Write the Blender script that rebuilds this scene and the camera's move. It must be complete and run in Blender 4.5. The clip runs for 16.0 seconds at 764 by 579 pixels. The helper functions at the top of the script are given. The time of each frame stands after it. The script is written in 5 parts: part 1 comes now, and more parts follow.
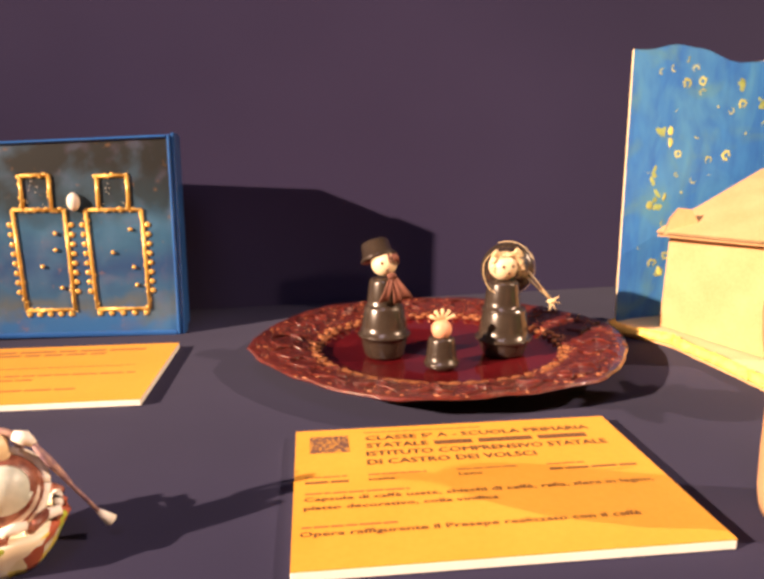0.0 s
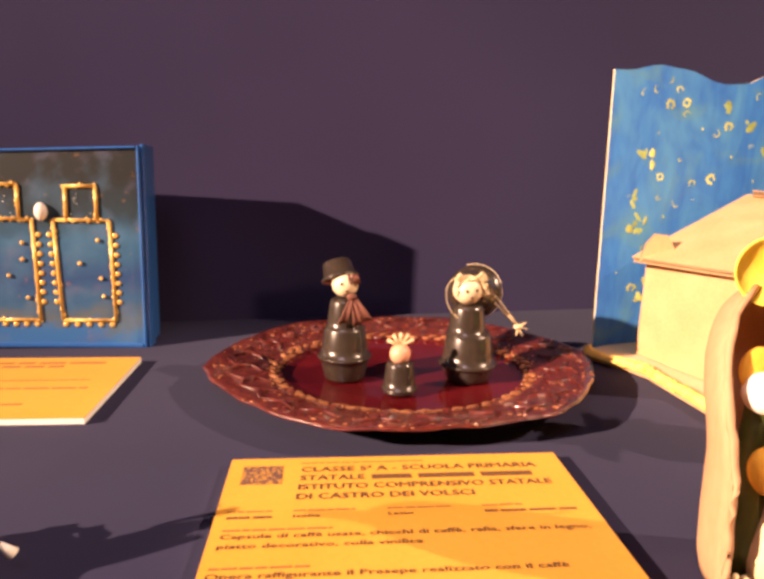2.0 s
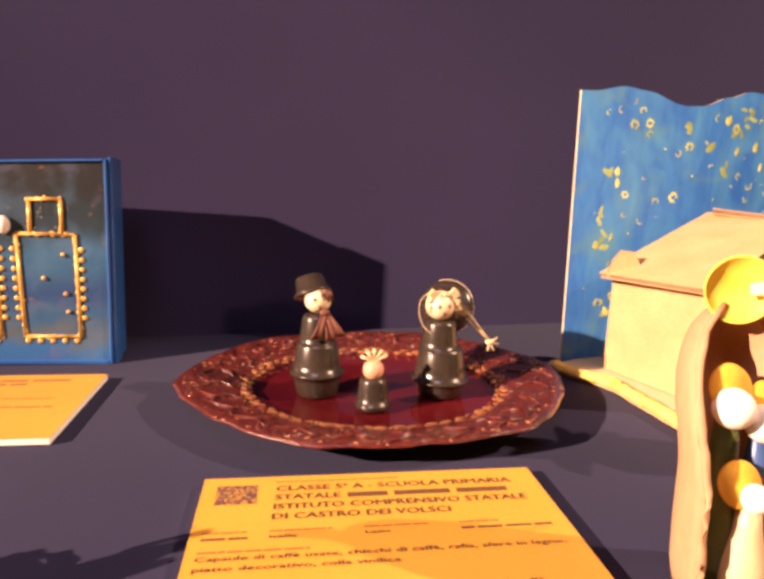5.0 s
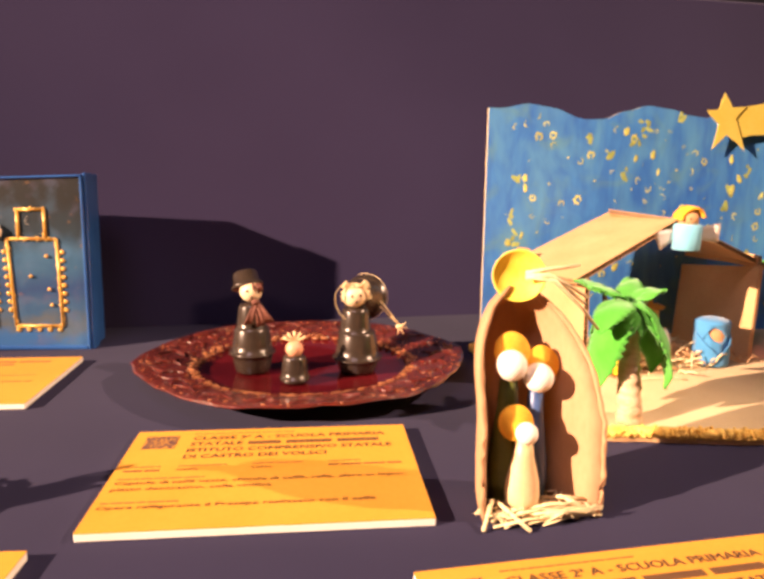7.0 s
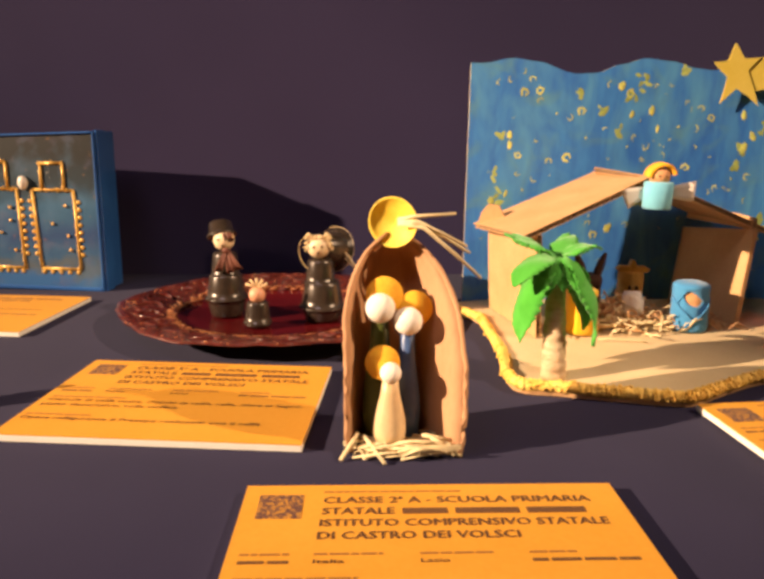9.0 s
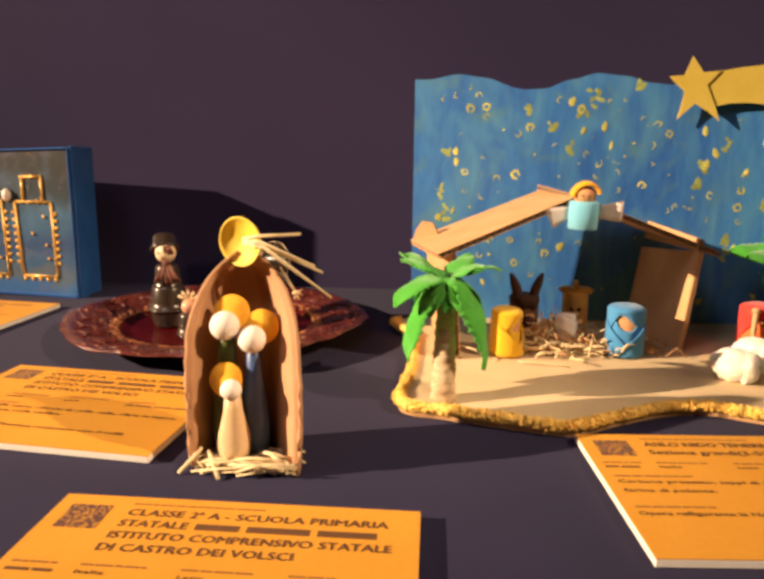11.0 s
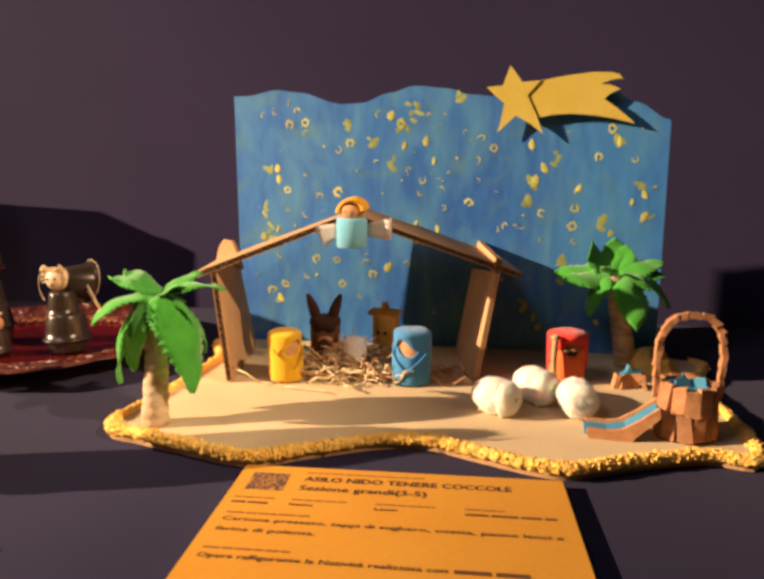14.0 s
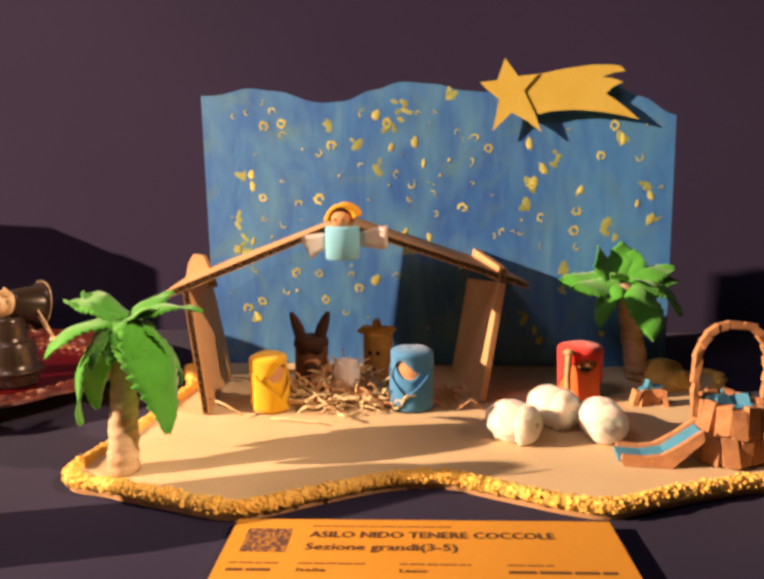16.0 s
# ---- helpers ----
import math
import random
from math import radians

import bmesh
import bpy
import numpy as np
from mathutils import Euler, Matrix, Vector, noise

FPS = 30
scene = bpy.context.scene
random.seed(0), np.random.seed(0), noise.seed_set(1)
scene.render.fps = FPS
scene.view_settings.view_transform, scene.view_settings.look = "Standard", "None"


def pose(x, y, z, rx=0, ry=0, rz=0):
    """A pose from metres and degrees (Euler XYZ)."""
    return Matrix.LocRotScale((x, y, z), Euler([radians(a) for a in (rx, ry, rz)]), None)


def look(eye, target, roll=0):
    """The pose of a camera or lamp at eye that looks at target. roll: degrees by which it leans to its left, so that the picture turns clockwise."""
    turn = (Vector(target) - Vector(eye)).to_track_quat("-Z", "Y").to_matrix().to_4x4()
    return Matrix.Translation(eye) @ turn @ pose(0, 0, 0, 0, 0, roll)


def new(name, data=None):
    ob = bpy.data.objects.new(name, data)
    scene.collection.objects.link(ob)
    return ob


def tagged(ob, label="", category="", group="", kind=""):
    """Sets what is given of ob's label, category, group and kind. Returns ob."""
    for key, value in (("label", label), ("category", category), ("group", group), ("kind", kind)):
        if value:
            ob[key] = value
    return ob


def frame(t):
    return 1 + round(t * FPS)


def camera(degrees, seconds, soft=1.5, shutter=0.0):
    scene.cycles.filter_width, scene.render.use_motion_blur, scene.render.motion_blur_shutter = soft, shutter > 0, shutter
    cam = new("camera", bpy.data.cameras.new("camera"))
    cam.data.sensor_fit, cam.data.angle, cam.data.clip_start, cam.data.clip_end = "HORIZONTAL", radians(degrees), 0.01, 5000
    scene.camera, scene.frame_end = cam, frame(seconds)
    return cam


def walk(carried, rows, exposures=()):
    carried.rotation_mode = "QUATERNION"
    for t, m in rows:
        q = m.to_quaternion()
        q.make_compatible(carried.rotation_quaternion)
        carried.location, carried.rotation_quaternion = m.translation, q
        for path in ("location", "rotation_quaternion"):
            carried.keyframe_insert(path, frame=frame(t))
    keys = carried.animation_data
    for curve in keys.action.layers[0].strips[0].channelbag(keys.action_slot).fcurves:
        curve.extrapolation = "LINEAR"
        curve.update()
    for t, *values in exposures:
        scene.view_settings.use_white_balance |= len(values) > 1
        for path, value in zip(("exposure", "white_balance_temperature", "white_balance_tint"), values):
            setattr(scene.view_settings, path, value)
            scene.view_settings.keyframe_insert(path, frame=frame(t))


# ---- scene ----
cam = camera(60.5, 16.0, soft=3.4)
PATH = [
    (0, (0.138, 0.215, 0.187), (0.558, 2.126, -0.228), -0.4),
    (0.5, (0.178, 0.202, 0.199), (0.459, 2.139, -0.211), 0.0),
    (1, (0.215, 0.182, 0.201), (0.391, 2.137, -0.185), 0.2),
    (1.5, (0.226, 0.177, 0.199), (0.369, 2.133, -0.192), 0.9),
    (2, (0.186, 0.222, 0.197), (0.563, 2.146, -0.2), 0.9),
    (2.5, (0.185, 0.23, 0.199), (0.65, 2.137, -0.182), 1.3),
    (3, (0.184, 0.232, 0.203), (0.647, 2.142, -0.165), 1.4),
    (5.5, (0.176, 0.222, 0.199), (0.672, 2.126, -0.157), 1.5),
    (6, (0.173, 0.214, 0.201), (0.693, 2.113, -0.152), 1.1),
    (6.5, (0.203, 0.171, 0.213), (0.675, 2.088, -0.107), 1.0),
    (7, (0.251, 0.102, 0.212), (0.668, 2.025, -0.146), 0.6),
    (7.5, (0.306, 0.029, 0.202), (0.662, 1.955, -0.204), 0.7),
    (8, (0.327, 0.038, 0.2), (0.622, 1.965, -0.248), -0.2),
    (8.5, (0.335, 0.078, 0.193), (0.639, 1.996, -0.286), -0.4),
    (9, (0.392, 0.057, 0.203), (0.495, 2.001, -0.256), 0.6),
    (11.5, (0.616, 0.056, 0.212), (0.481, 2.005, -0.215), 0.0),
    (12, (0.711, 0.051, 0.207), (0.578, 2.004, -0.204), -1.6),
    (12.5, (0.738, 0.114, 0.206), (0.683, 2.077, -0.169), -0.6),
    (13, (0.764, 0.128, 0.209), (0.683, 2.097, -0.135), -0.8),
    (13.5, (0.806, 0.107, 0.215), (0.57, 2.066, -0.11), 0.2),
    (14, (0.816, 0.113, 0.204), (0.495, 2.054, -0.156), 0.1),
    (14.5, (0.77, 0.162, 0.198), (0.543, 2.122, -0.127), -2.0),
    (15, (0.776, 0.178, 0.195), (0.557, 2.138, -0.137), -1.1),
    (15.5, (0.774, 0.177, 0.194), (0.56, 2.136, -0.145), -0.9),
    (16, (0.776, 0.17, 0.196), (0.581, 2.134, -0.129), -0.9),
]
EXPOSURES = [(0.0, -1.06, 6900, 24), (1.0, -1.05, 6950, 26), (2.0, -1.07, 7050, 31), (5.0, -1.09, 7050, 34), (7.4, -1.03, 7500, 33), (7.95, -1.57, 7400, 23), (8.5, -1.55, 7400, 23), (9.0, -1.57, 7450, 20), (11.5, -1.60, 7450, 19), (13.0, -1.54, 7350, 18), (14.0, -1.54, 7400, 20), (14.5, -1.52, 7650, 24), (15.5, -1.50, 7800, 30), (16.0, -1.48, 7800, 31)]
walk(cam, [(t, look(eye, target, roll)) for t, eye, target, roll in PATH], EXPOSURES)

# ---- light ----
world = bpy.data.worlds.new("world")
world.use_nodes = True
world.node_tree.nodes["Background"].inputs[0].default_value = (0.02, 0.02, 0.025, 1)
scene.world = world


def spot(name, eye, target, watts, colour, radius, cone, blend=0.6):
    lamp = bpy.data.lights.new(name, "SPOT")
    lamp.energy, lamp.color, lamp.shadow_soft_size = watts, colour, radius
    lamp.spot_size, lamp.spot_blend = radians(cone), blend
    ob = new(name, lamp)
    ob.matrix_world = look(eye, target)
    return ob


spot("spotlight", (-5.5, -1.13, 2.45), (0.68, 0.77, 0.13), 15600, (1.0, 0.805, 0.575), 0.04, 14, 1.0)
spot("spotlight", (2.17, -0.07, 1.49), (0.28, 0.58, 0.05), 690, (1.0, 0.79, 0.55), 0.02, 22, 1.0)
# soft bluish fill, added unseen above the table to lift the shadows
lamp = bpy.data.lights.new("fill_lamp", "AREA")
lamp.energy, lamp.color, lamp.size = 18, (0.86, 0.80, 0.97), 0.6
new("fill_lamp", lamp).matrix_world = look((-0.25, -0.20, 1.75), (0.15, 0.85, 0.0))

# ---- materials ----


def material(name, a, b, rough=0.7, scale=40.0, fine=400.0, bump=0.2, metal=0.0, stretch=(1, 1, 1), depth=0.0006, coat=0.0, random=0.0, sheen=0.0, spec=0.5):
    """Two colours mixed by a coarse noise, with a fine grain over them, and a relief of the same grain."""
    m = bpy.data.materials.new(name)
    m.use_nodes = True
    n, l = m.node_tree.nodes, m.node_tree.links
    p = n["Principled BSDF"]
    p.inputs["Roughness"].default_value, p.inputs["Metallic"].default_value = rough, metal
    p.inputs["Coat Weight"].default_value, p.inputs["Sheen Weight"].default_value = coat, sheen
    p.inputs["Specular IOR Level"].default_value = spec
    co, mp = n.new("ShaderNodeTexCoord"), n.new("ShaderNodeMapping")
    mp.inputs["Scale"].default_value = stretch
    l.new(co.outputs["Object"], mp.inputs["Vector"])
    big, small = n.new("ShaderNodeTexNoise"), n.new("ShaderNodeTexNoise")
    for t, s, d in ((big, scale, 3), (small, fine, 2)):
        t.inputs["Scale"].default_value, t.inputs["Detail"].default_value = s, d
        l.new(mp.outputs[0], t.inputs["Vector"])
    ramp = n.new("ShaderNodeValToRGB")
    ramp.color_ramp.elements[0].position, ramp.color_ramp.elements[1].position = 0.34, 0.66
    ramp.color_ramp.elements[0].color, ramp.color_ramp.elements[1].color = (*a, 1), (*b, 1)
    mixed = n.new("ShaderNodeMath")
    mixed.operation = "MULTIPLY_ADD"
    mixed.inputs[1].default_value = 0.35
    l.new(small.outputs[0], mixed.inputs[0])
    part_of = n.new("ShaderNodeMath")
    part_of.operation = "MULTIPLY"
    part_of.inputs[1].default_value = 0.65
    l.new(big.outputs[0], part_of.inputs[0])
    l.new(part_of.outputs[0], mixed.inputs[2])
    l.new(mixed.outputs[0], ramp.inputs[0])
    last = ramp.outputs[0]
    if random:
        info, hsv, span = n.new("ShaderNodeObjectInfo"), n.new("ShaderNodeHueSaturation"), n.new("ShaderNodeMapRange")
        span.inputs["To Min"].default_value, span.inputs["To Max"].default_value = 1 - random, 1 + random
        l.new(info.outputs["Random"], span.inputs["Value"])
        l.new(span.outputs[0], hsv.inputs["Value"])
        l.new(last, hsv.inputs["Color"])
        last = hsv.outputs[0]
    l.new(last, p.inputs["Base Color"])
    if bump:
        bp = n.new("ShaderNodeBump")
        bp.inputs["Strength"].default_value, bp.inputs["Distance"].default_value = bump, depth
        l.new(mixed.outputs[0], bp.inputs["Height"])
        l.new(bp.outputs[0], p.inputs["Normal"])
    return m


CLOTH = material("blue_cloth", (0.0200, 0.0180, 0.046), (0.0265, 0.0235, 0.058), 0.92, 6, 900, 0.35, sheen=0.04, spec=0.08)
DRAPE = material("wall_cloth", (0.034, 0.0265, 0.066), (0.045, 0.0355, 0.085), 0.95, 2.4, 700, 0.3, sheen=0.1, spec=0.1)
PLASTER = material("plaster", (0.45, 0.40, 0.34), (0.55, 0.5, 0.43), 0.9, 3, 60, 0.2)
FLOORING = material("flooring", (0.10, 0.07, 0.05), (0.17, 0.12, 0.08), 0.5, 5, 80, 0.1)
CARD = material("yellow_card", (0.64, 0.278, 0.033), (0.69, 0.32, 0.045), 0.55, 12, 300, 0.04, spec=0.35)
FOAM = material("white_foam_board", (0.78, 0.72, 0.64), (0.85, 0.80, 0.73), 0.8, 40, 500, 0.1)
INK = material("brown_ink", (0.10, 0.045, 0.02), (0.15, 0.065, 0.025), 0.6, 80, 900, 0)
FAINT = material("faint_ink", (0.24, 0.10, 0.03), (0.32, 0.14, 0.035), 0.6, 90, 900, 0)
LACQUER = material("red_lacquer", (0.075, 0.004, 0.006), (0.11, 0.008, 0.010), 0.07, 20, 300, 0.02, coat=0.7)
RELIEF = material("red_lacquer_relief", (0.045, 0.006, 0.006), (0.155, 0.026, 0.016), 0.22, 160, 700, 1.0, depth=0.0016, coat=0.45)
GILT = material("worn_gilt", (0.24, 0.075, 0.028), (0.46, 0.19, 0.075), 0.28, 160, 600, 0.8, metal=0.35, coat=0.3)
CAPSULE = material("brown_capsule_plastic", (0.034, 0.023, 0.017), (0.052, 0.036, 0.026), 0.27, 60, 500, 0.08, metal=0.25, coat=0.35)
BEAD = material("pale_wooden_bead", (0.72, 0.52, 0.30), (0.80, 0.62, 0.40), 0.45, 60, 500, 0.05)
PINK = material("pink_wooden_bead", (0.62, 0.27, 0.15), (0.70, 0.34, 0.20), 0.45, 60, 500, 0.05)
RAFFIA = material("raffia", (0.62, 0.42, 0.20), (0.78, 0.60, 0.36), 0.7, 200, 900, 0.4, stretch=(1, 1, 0.2))
SCARF = material("brown_ribbon", (0.12, 0.035, 0.02), (0.19, 0.06, 0.035), 0.7, 80, 600, 0.3)
BOARD = material("corrugated_cardboard", (0.51, 0.280, 0.127), (0.60, 0.358, 0.180), 0.85, 25, 350, 0.25, stretch=(1, 1, 0.4), spec=0.2)
NICHE_CARD = material("pinkish_brown_card", (0.44, 0.228, 0.119), (0.52, 0.290, 0.159), 0.85, 25, 350, 0.25, stretch=(1, 1, 0.4), spec=0.2)
FLUTE = material("cardboard_flute", (0.24, 0.14, 0.07), (0.34, 0.21, 0.11), 0.9, 60, 500, 0.3)
PRESSED = material("pressed_cardboard", (0.63, 0.47, 0.272), (0.72, 0.555, 0.332), 0.85, 18, 420, 0.25, spec=0.2)
GRAIN = material("yellow_cornmeal", (0.86, 0.49, 0.08), (0.94, 0.63, 0.17), 0.8, 90, 700, 0.7, random=0.1)
GREEN = material("green_felt", (0.035, 0.29, 0.025), (0.06, 0.38, 0.045), 0.9, 60, 800, 0.4, sheen=0.3, random=0.14, spec=0.2)
TRUNK = material("cork_trunk", (0.50, 0.335, 0.185), (0.70, 0.53, 0.34), 0.85, 70, 300, 0.8, stretch=(1, 1, 3))
CORK = material("cork", (0.40, 0.175, 0.075), (0.54, 0.265, 0.12), 0.85, 160, 600, 0.9, random=0.2)
PALE_CORK = material("pale_cork", (0.50, 0.30, 0.14), (0.64, 0.42, 0.22), 0.85, 120, 500, 0.7)
DONKEY = material("brown_painted_cork", (0.10, 0.040, 0.020), (0.19, 0.080, 0.040), 0.85, 120, 500, 0.5)
DARK_FELT = material("dark_brown_felt", (0.034, 0.011, 0.007), (0.060, 0.022, 0.013), 0.9, 60, 700, 0.4)
OCHRE = material("ochre_cork", (0.52, 0.275, 0.065), (0.66, 0.39, 0.11), 0.85, 120, 500, 0.6)
YELLOW_FELT = material("yellow_felt", (0.74, 0.40, 0.015), (0.80, 0.47, 0.03), 0.9, 70, 900, 0.35, sheen=0.3, spec=0.2)
BLUE_FELT = material("light_blue_felt", (0.035, 0.20, 0.42), (0.05, 0.26, 0.50), 0.9, 70, 900, 0.35, sheen=0.3, spec=0.2)
CYAN_FELT = material("pale_cyan_felt", (0.14, 0.45, 0.60), (0.18, 0.52, 0.66), 0.9, 70, 900, 0.35, sheen=0.3, spec=0.2)
ORANGE_FELT = material("orange_felt", (0.84, 0.145, 0.040), (0.90, 0.20, 0.06), 0.9, 70, 900, 0.35, sheen=0.3, spec=0.2)
RED_FELT = material("red_felt", (0.76, 0.038, 0.030), (0.84, 0.06, 0.042), 0.9, 70, 900, 0.35, sheen=0.3, spec=0.2)
WHITE_FELT = material("white_felt", (0.70, 0.60, 0.52), (0.80, 0.72, 0.64), 0.9, 70, 900, 0.4, sheen=0.3)
COTTON = material("white_cotton_wool", (0.92, 0.82, 0.69), (0.95, 0.87, 0.76), 0.98, 260, 1400, 0.4, depth=0.0005, sheen=0.5, spec=0.05)
HAIR = material("orange_yellow_wool", (0.78, 0.33, 0.02), (0.86, 0.46, 0.04), 0.9, 120, 700, 0.7)
FACE = material("painted_cork_face", (0.52, 0.24, 0.10), (0.62, 0.32, 0.15), 0.8, 120, 500, 0.3)
HAY = material("hay", (0.50, 0.24, 0.10), (0.80, 0.48, 0.24), 0.8, 300, 900, 0.3)
STRAW = material("pale_straw", (0.66, 0.50, 0.26), (0.80, 0.66, 0.40), 0.6, 200, 900, 0.3)
PAINT_GREEN = material("yellow_green_paint", (0.22, 0.36, 0.12), (0.50, 0.52, 0.14), 0.6, 160, 700, 0.3, random=0.25)
PAINT_YELLOW = material("yellow_paint", (0.42, 0.50, 0.13), (0.82, 0.77, 0.20), 0.6, 160, 700, 0.3, random=0.25)
STAR_CARD = material("gold_yellow_card", (0.76, 0.56, 0.09), (0.84, 0.64, 0.14), 0.5, 30, 400, 0.06)
WAX = material("cream_wax", (0.66, 0.46, 0.25), (0.76, 0.57, 0.34), 0.4, 40, 300, 0.2)
GREEN_WAX = material("dark_green_wax", (0.05, 0.065, 0.012), (0.085, 0.10, 0.02), 0.4, 40, 300, 0.2)
BLUE_WAX = material("blue_wax", (0.035, 0.075, 0.20), (0.06, 0.12, 0.28), 0.4, 40, 300, 0.2)
WHITE_BALL = material("white_polystyrene", (0.80, 0.73, 0.64), (0.88, 0.82, 0.74), 0.7, 200, 600, 0.4)
COIL = material("yellow_coil", (0.84, 0.58, 0.05), (0.90, 0.68, 0.11), 0.6, 60, 500, 0.1)
BOX_BLUE = material("blue_painted_box", (0.012, 0.075, 0.26), (0.02, 0.11, 0.34), 0.35, 20, 300, 0.08, coat=0.2)
GOLD = material("gold_bead", (0.62, 0.32, 0.05), (0.84, 0.52, 0.14), 0.3, 100, 500, 0.2, metal=0.25)
COTTON.node_tree.nodes["Principled BSDF"].inputs["Subsurface Weight"].default_value = 0.5
COTTON.node_tree.nodes["Principled BSDF"].inputs["Subsurface Scale"].default_value = 0.005
PEARL = material("pearl", (0.78, 0.68, 0.55), (0.88, 0.80, 0.70), 0.2, 60, 300, 0.02, coat=0.6)
WATER = material("blue_water_felt", (0.03, 0.22, 0.36), (0.05, 0.30, 0.46), 0.6, 80, 600, 0.3)
PAPER = material("printed_rolled_paper", (0.40, 0.28, 0.22), (0.80, 0.72, 0.62), 0.4, 50, 300, 0.2, stretch=(1, 1, 5))
PAPER_RED = material("red_printed_paper", (0.10, 0.018, 0.014), (0.40, 0.15, 0.09), 0.4, 90, 400, 0.2)
PAPER_GREY = material("pale_grey_printed_paper", (0.42, 0.47, 0.42), (0.62, 0.63, 0.55), 0.4, 60, 300, 0.1)
PURPLE = material("purple_thread", (0.14, 0.08, 0.14), (0.46, 0.28, 0.22), 0.6, 200, 600, 0.2)


def painted(name, dark, light, streak, rough):
    """Brushed poster paint: broad patches and long upright brush streaks."""
    m = material(name, dark, light, rough, 9, 120, 0.25, stretch=(1, 1, 0.3), depth=0.0004)
    n, l = m.node_tree.nodes, m.node_tree.links
    p = n["Principled BSDF"]
    base = p.inputs["Base Color"].links[0].from_socket
    co, mp, t, r, mix = (n.new("ShaderNode" + k) for k in ("TexCoord", "Mapping", "TexNoise", "ValToRGB", "Mix"))
    mp.inputs["Scale"].default_value = (17, 17, 7)
    mp.inputs["Rotation"].default_value = (0, 0.5, 0)
    t.inputs["Scale"].default_value, t.inputs["Detail"].default_value, t.inputs["Distortion"].default_value = 1.0, 6, 1.6
    r.color_ramp.elements[0].position, r.color_ramp.elements[1].position = 0.46, 0.76
    r.color_ramp.elements[0].color, r.color_ramp.elements[1].color = (0, 0, 0, 1), (0.75, 0.75, 0.75, 1)
    mix.data_type = "RGBA"
    l.new(co.outputs["Object"], mp.inputs[0])
    l.new(mp.outputs[0], t.inputs[0])
    l.new(t.outputs[0], r.inputs[0])
    l.new(r.outputs[0], mix.inputs[0])
    l.new(base, mix.inputs[6])
    mix.inputs[7].default_value = (*streak, 1)
    t2, r2, mix2 = (n.new("ShaderNode" + k) for k in ("TexNoise", "ValToRGB", "Mix"))
    t2.inputs["Scale"].default_value, t2.inputs["Detail"].default_value, t2.inputs["Distortion"].default_value = 15, 5, 1.5
    r2.color_ramp.elements[0].position, r2.color_ramp.elements[1].position = 0.54, 0.82
    r2.color_ramp.elements[0].color, r2.color_ramp.elements[1].color = (0, 0, 0, 1), (0.6, 0.6, 0.6, 1)
    mix2.data_type = "RGBA"
    l.new(co.outputs["Object"], t2.inputs[0])
    l.new(t2.outputs[0], r2.inputs[0])
    l.new(r2.outputs[0], mix2.inputs[0])
    l.new(mix.outputs[2], mix2.inputs[6])
    mix2.inputs[7].default_value = (0.15, 0.34, 0.22, 1)
    l.new(mix2.outputs[2], p.inputs["Base Color"])
    return m


SKY_PAINT = painted("blue_poster_paint", (0.023, 0.143, 0.50), (0.052, 0.285, 0.66), (0.11, 0.39, 0.59), 0.6)


def collage(name, colours, size):
    """Scraps of printed paper: cells that each take one of a few colours."""
    m = material(name, colours[0], colours[1], 0.4, 40, 300, 0.2)
    n, l = m.node_tree.nodes, m.node_tree.links
    co, cells, sep, ramp = (n.new("ShaderNode" + k) for k in ("TexCoord", "TexVoronoi", "SeparateColor", "ValToRGB"))
    cells.inputs["Scale"].default_value = size
    l.new(co.outputs["Object"], cells.inputs["Vector"])
    l.new(cells.outputs["Color"], sep.inputs[0])
    l.new(sep.outputs[0], ramp.inputs[0])
    ramp.color_ramp.interpolation = "CONSTANT"
    e = ramp.color_ramp.elements
    e[0].color, e[1].position, e[1].color = (*colours[0], 1), 1 / len(colours), (*colours[1], 1)
    for k, c in enumerate(colours[2:]):
        e.new((k + 2) / len(colours)).color = (*c, 1)
    l.new(ramp.outputs[0], n["Principled BSDF"].inputs["Base Color"])
    return m


SCRAPS = collage("printed_paper_scraps", [(0.86, 0.78, 0.62), (0.78, 0.62, 0.12), (0.84, 0.80, 0.70), (0.36, 0.42, 0.04), (0.80, 0.68, 0.42), (0.86, 0.76, 0.56), (0.42, 0.10, 0.05)], 110)


CODE = collage("mottled_print", [(0.13, 0.062, 0.05), (0.46, 0.215, 0.045), (0.16, 0.08, 0.055), (0.11, 0.055, 0.05), (0.36, 0.17, 0.05)], 620)


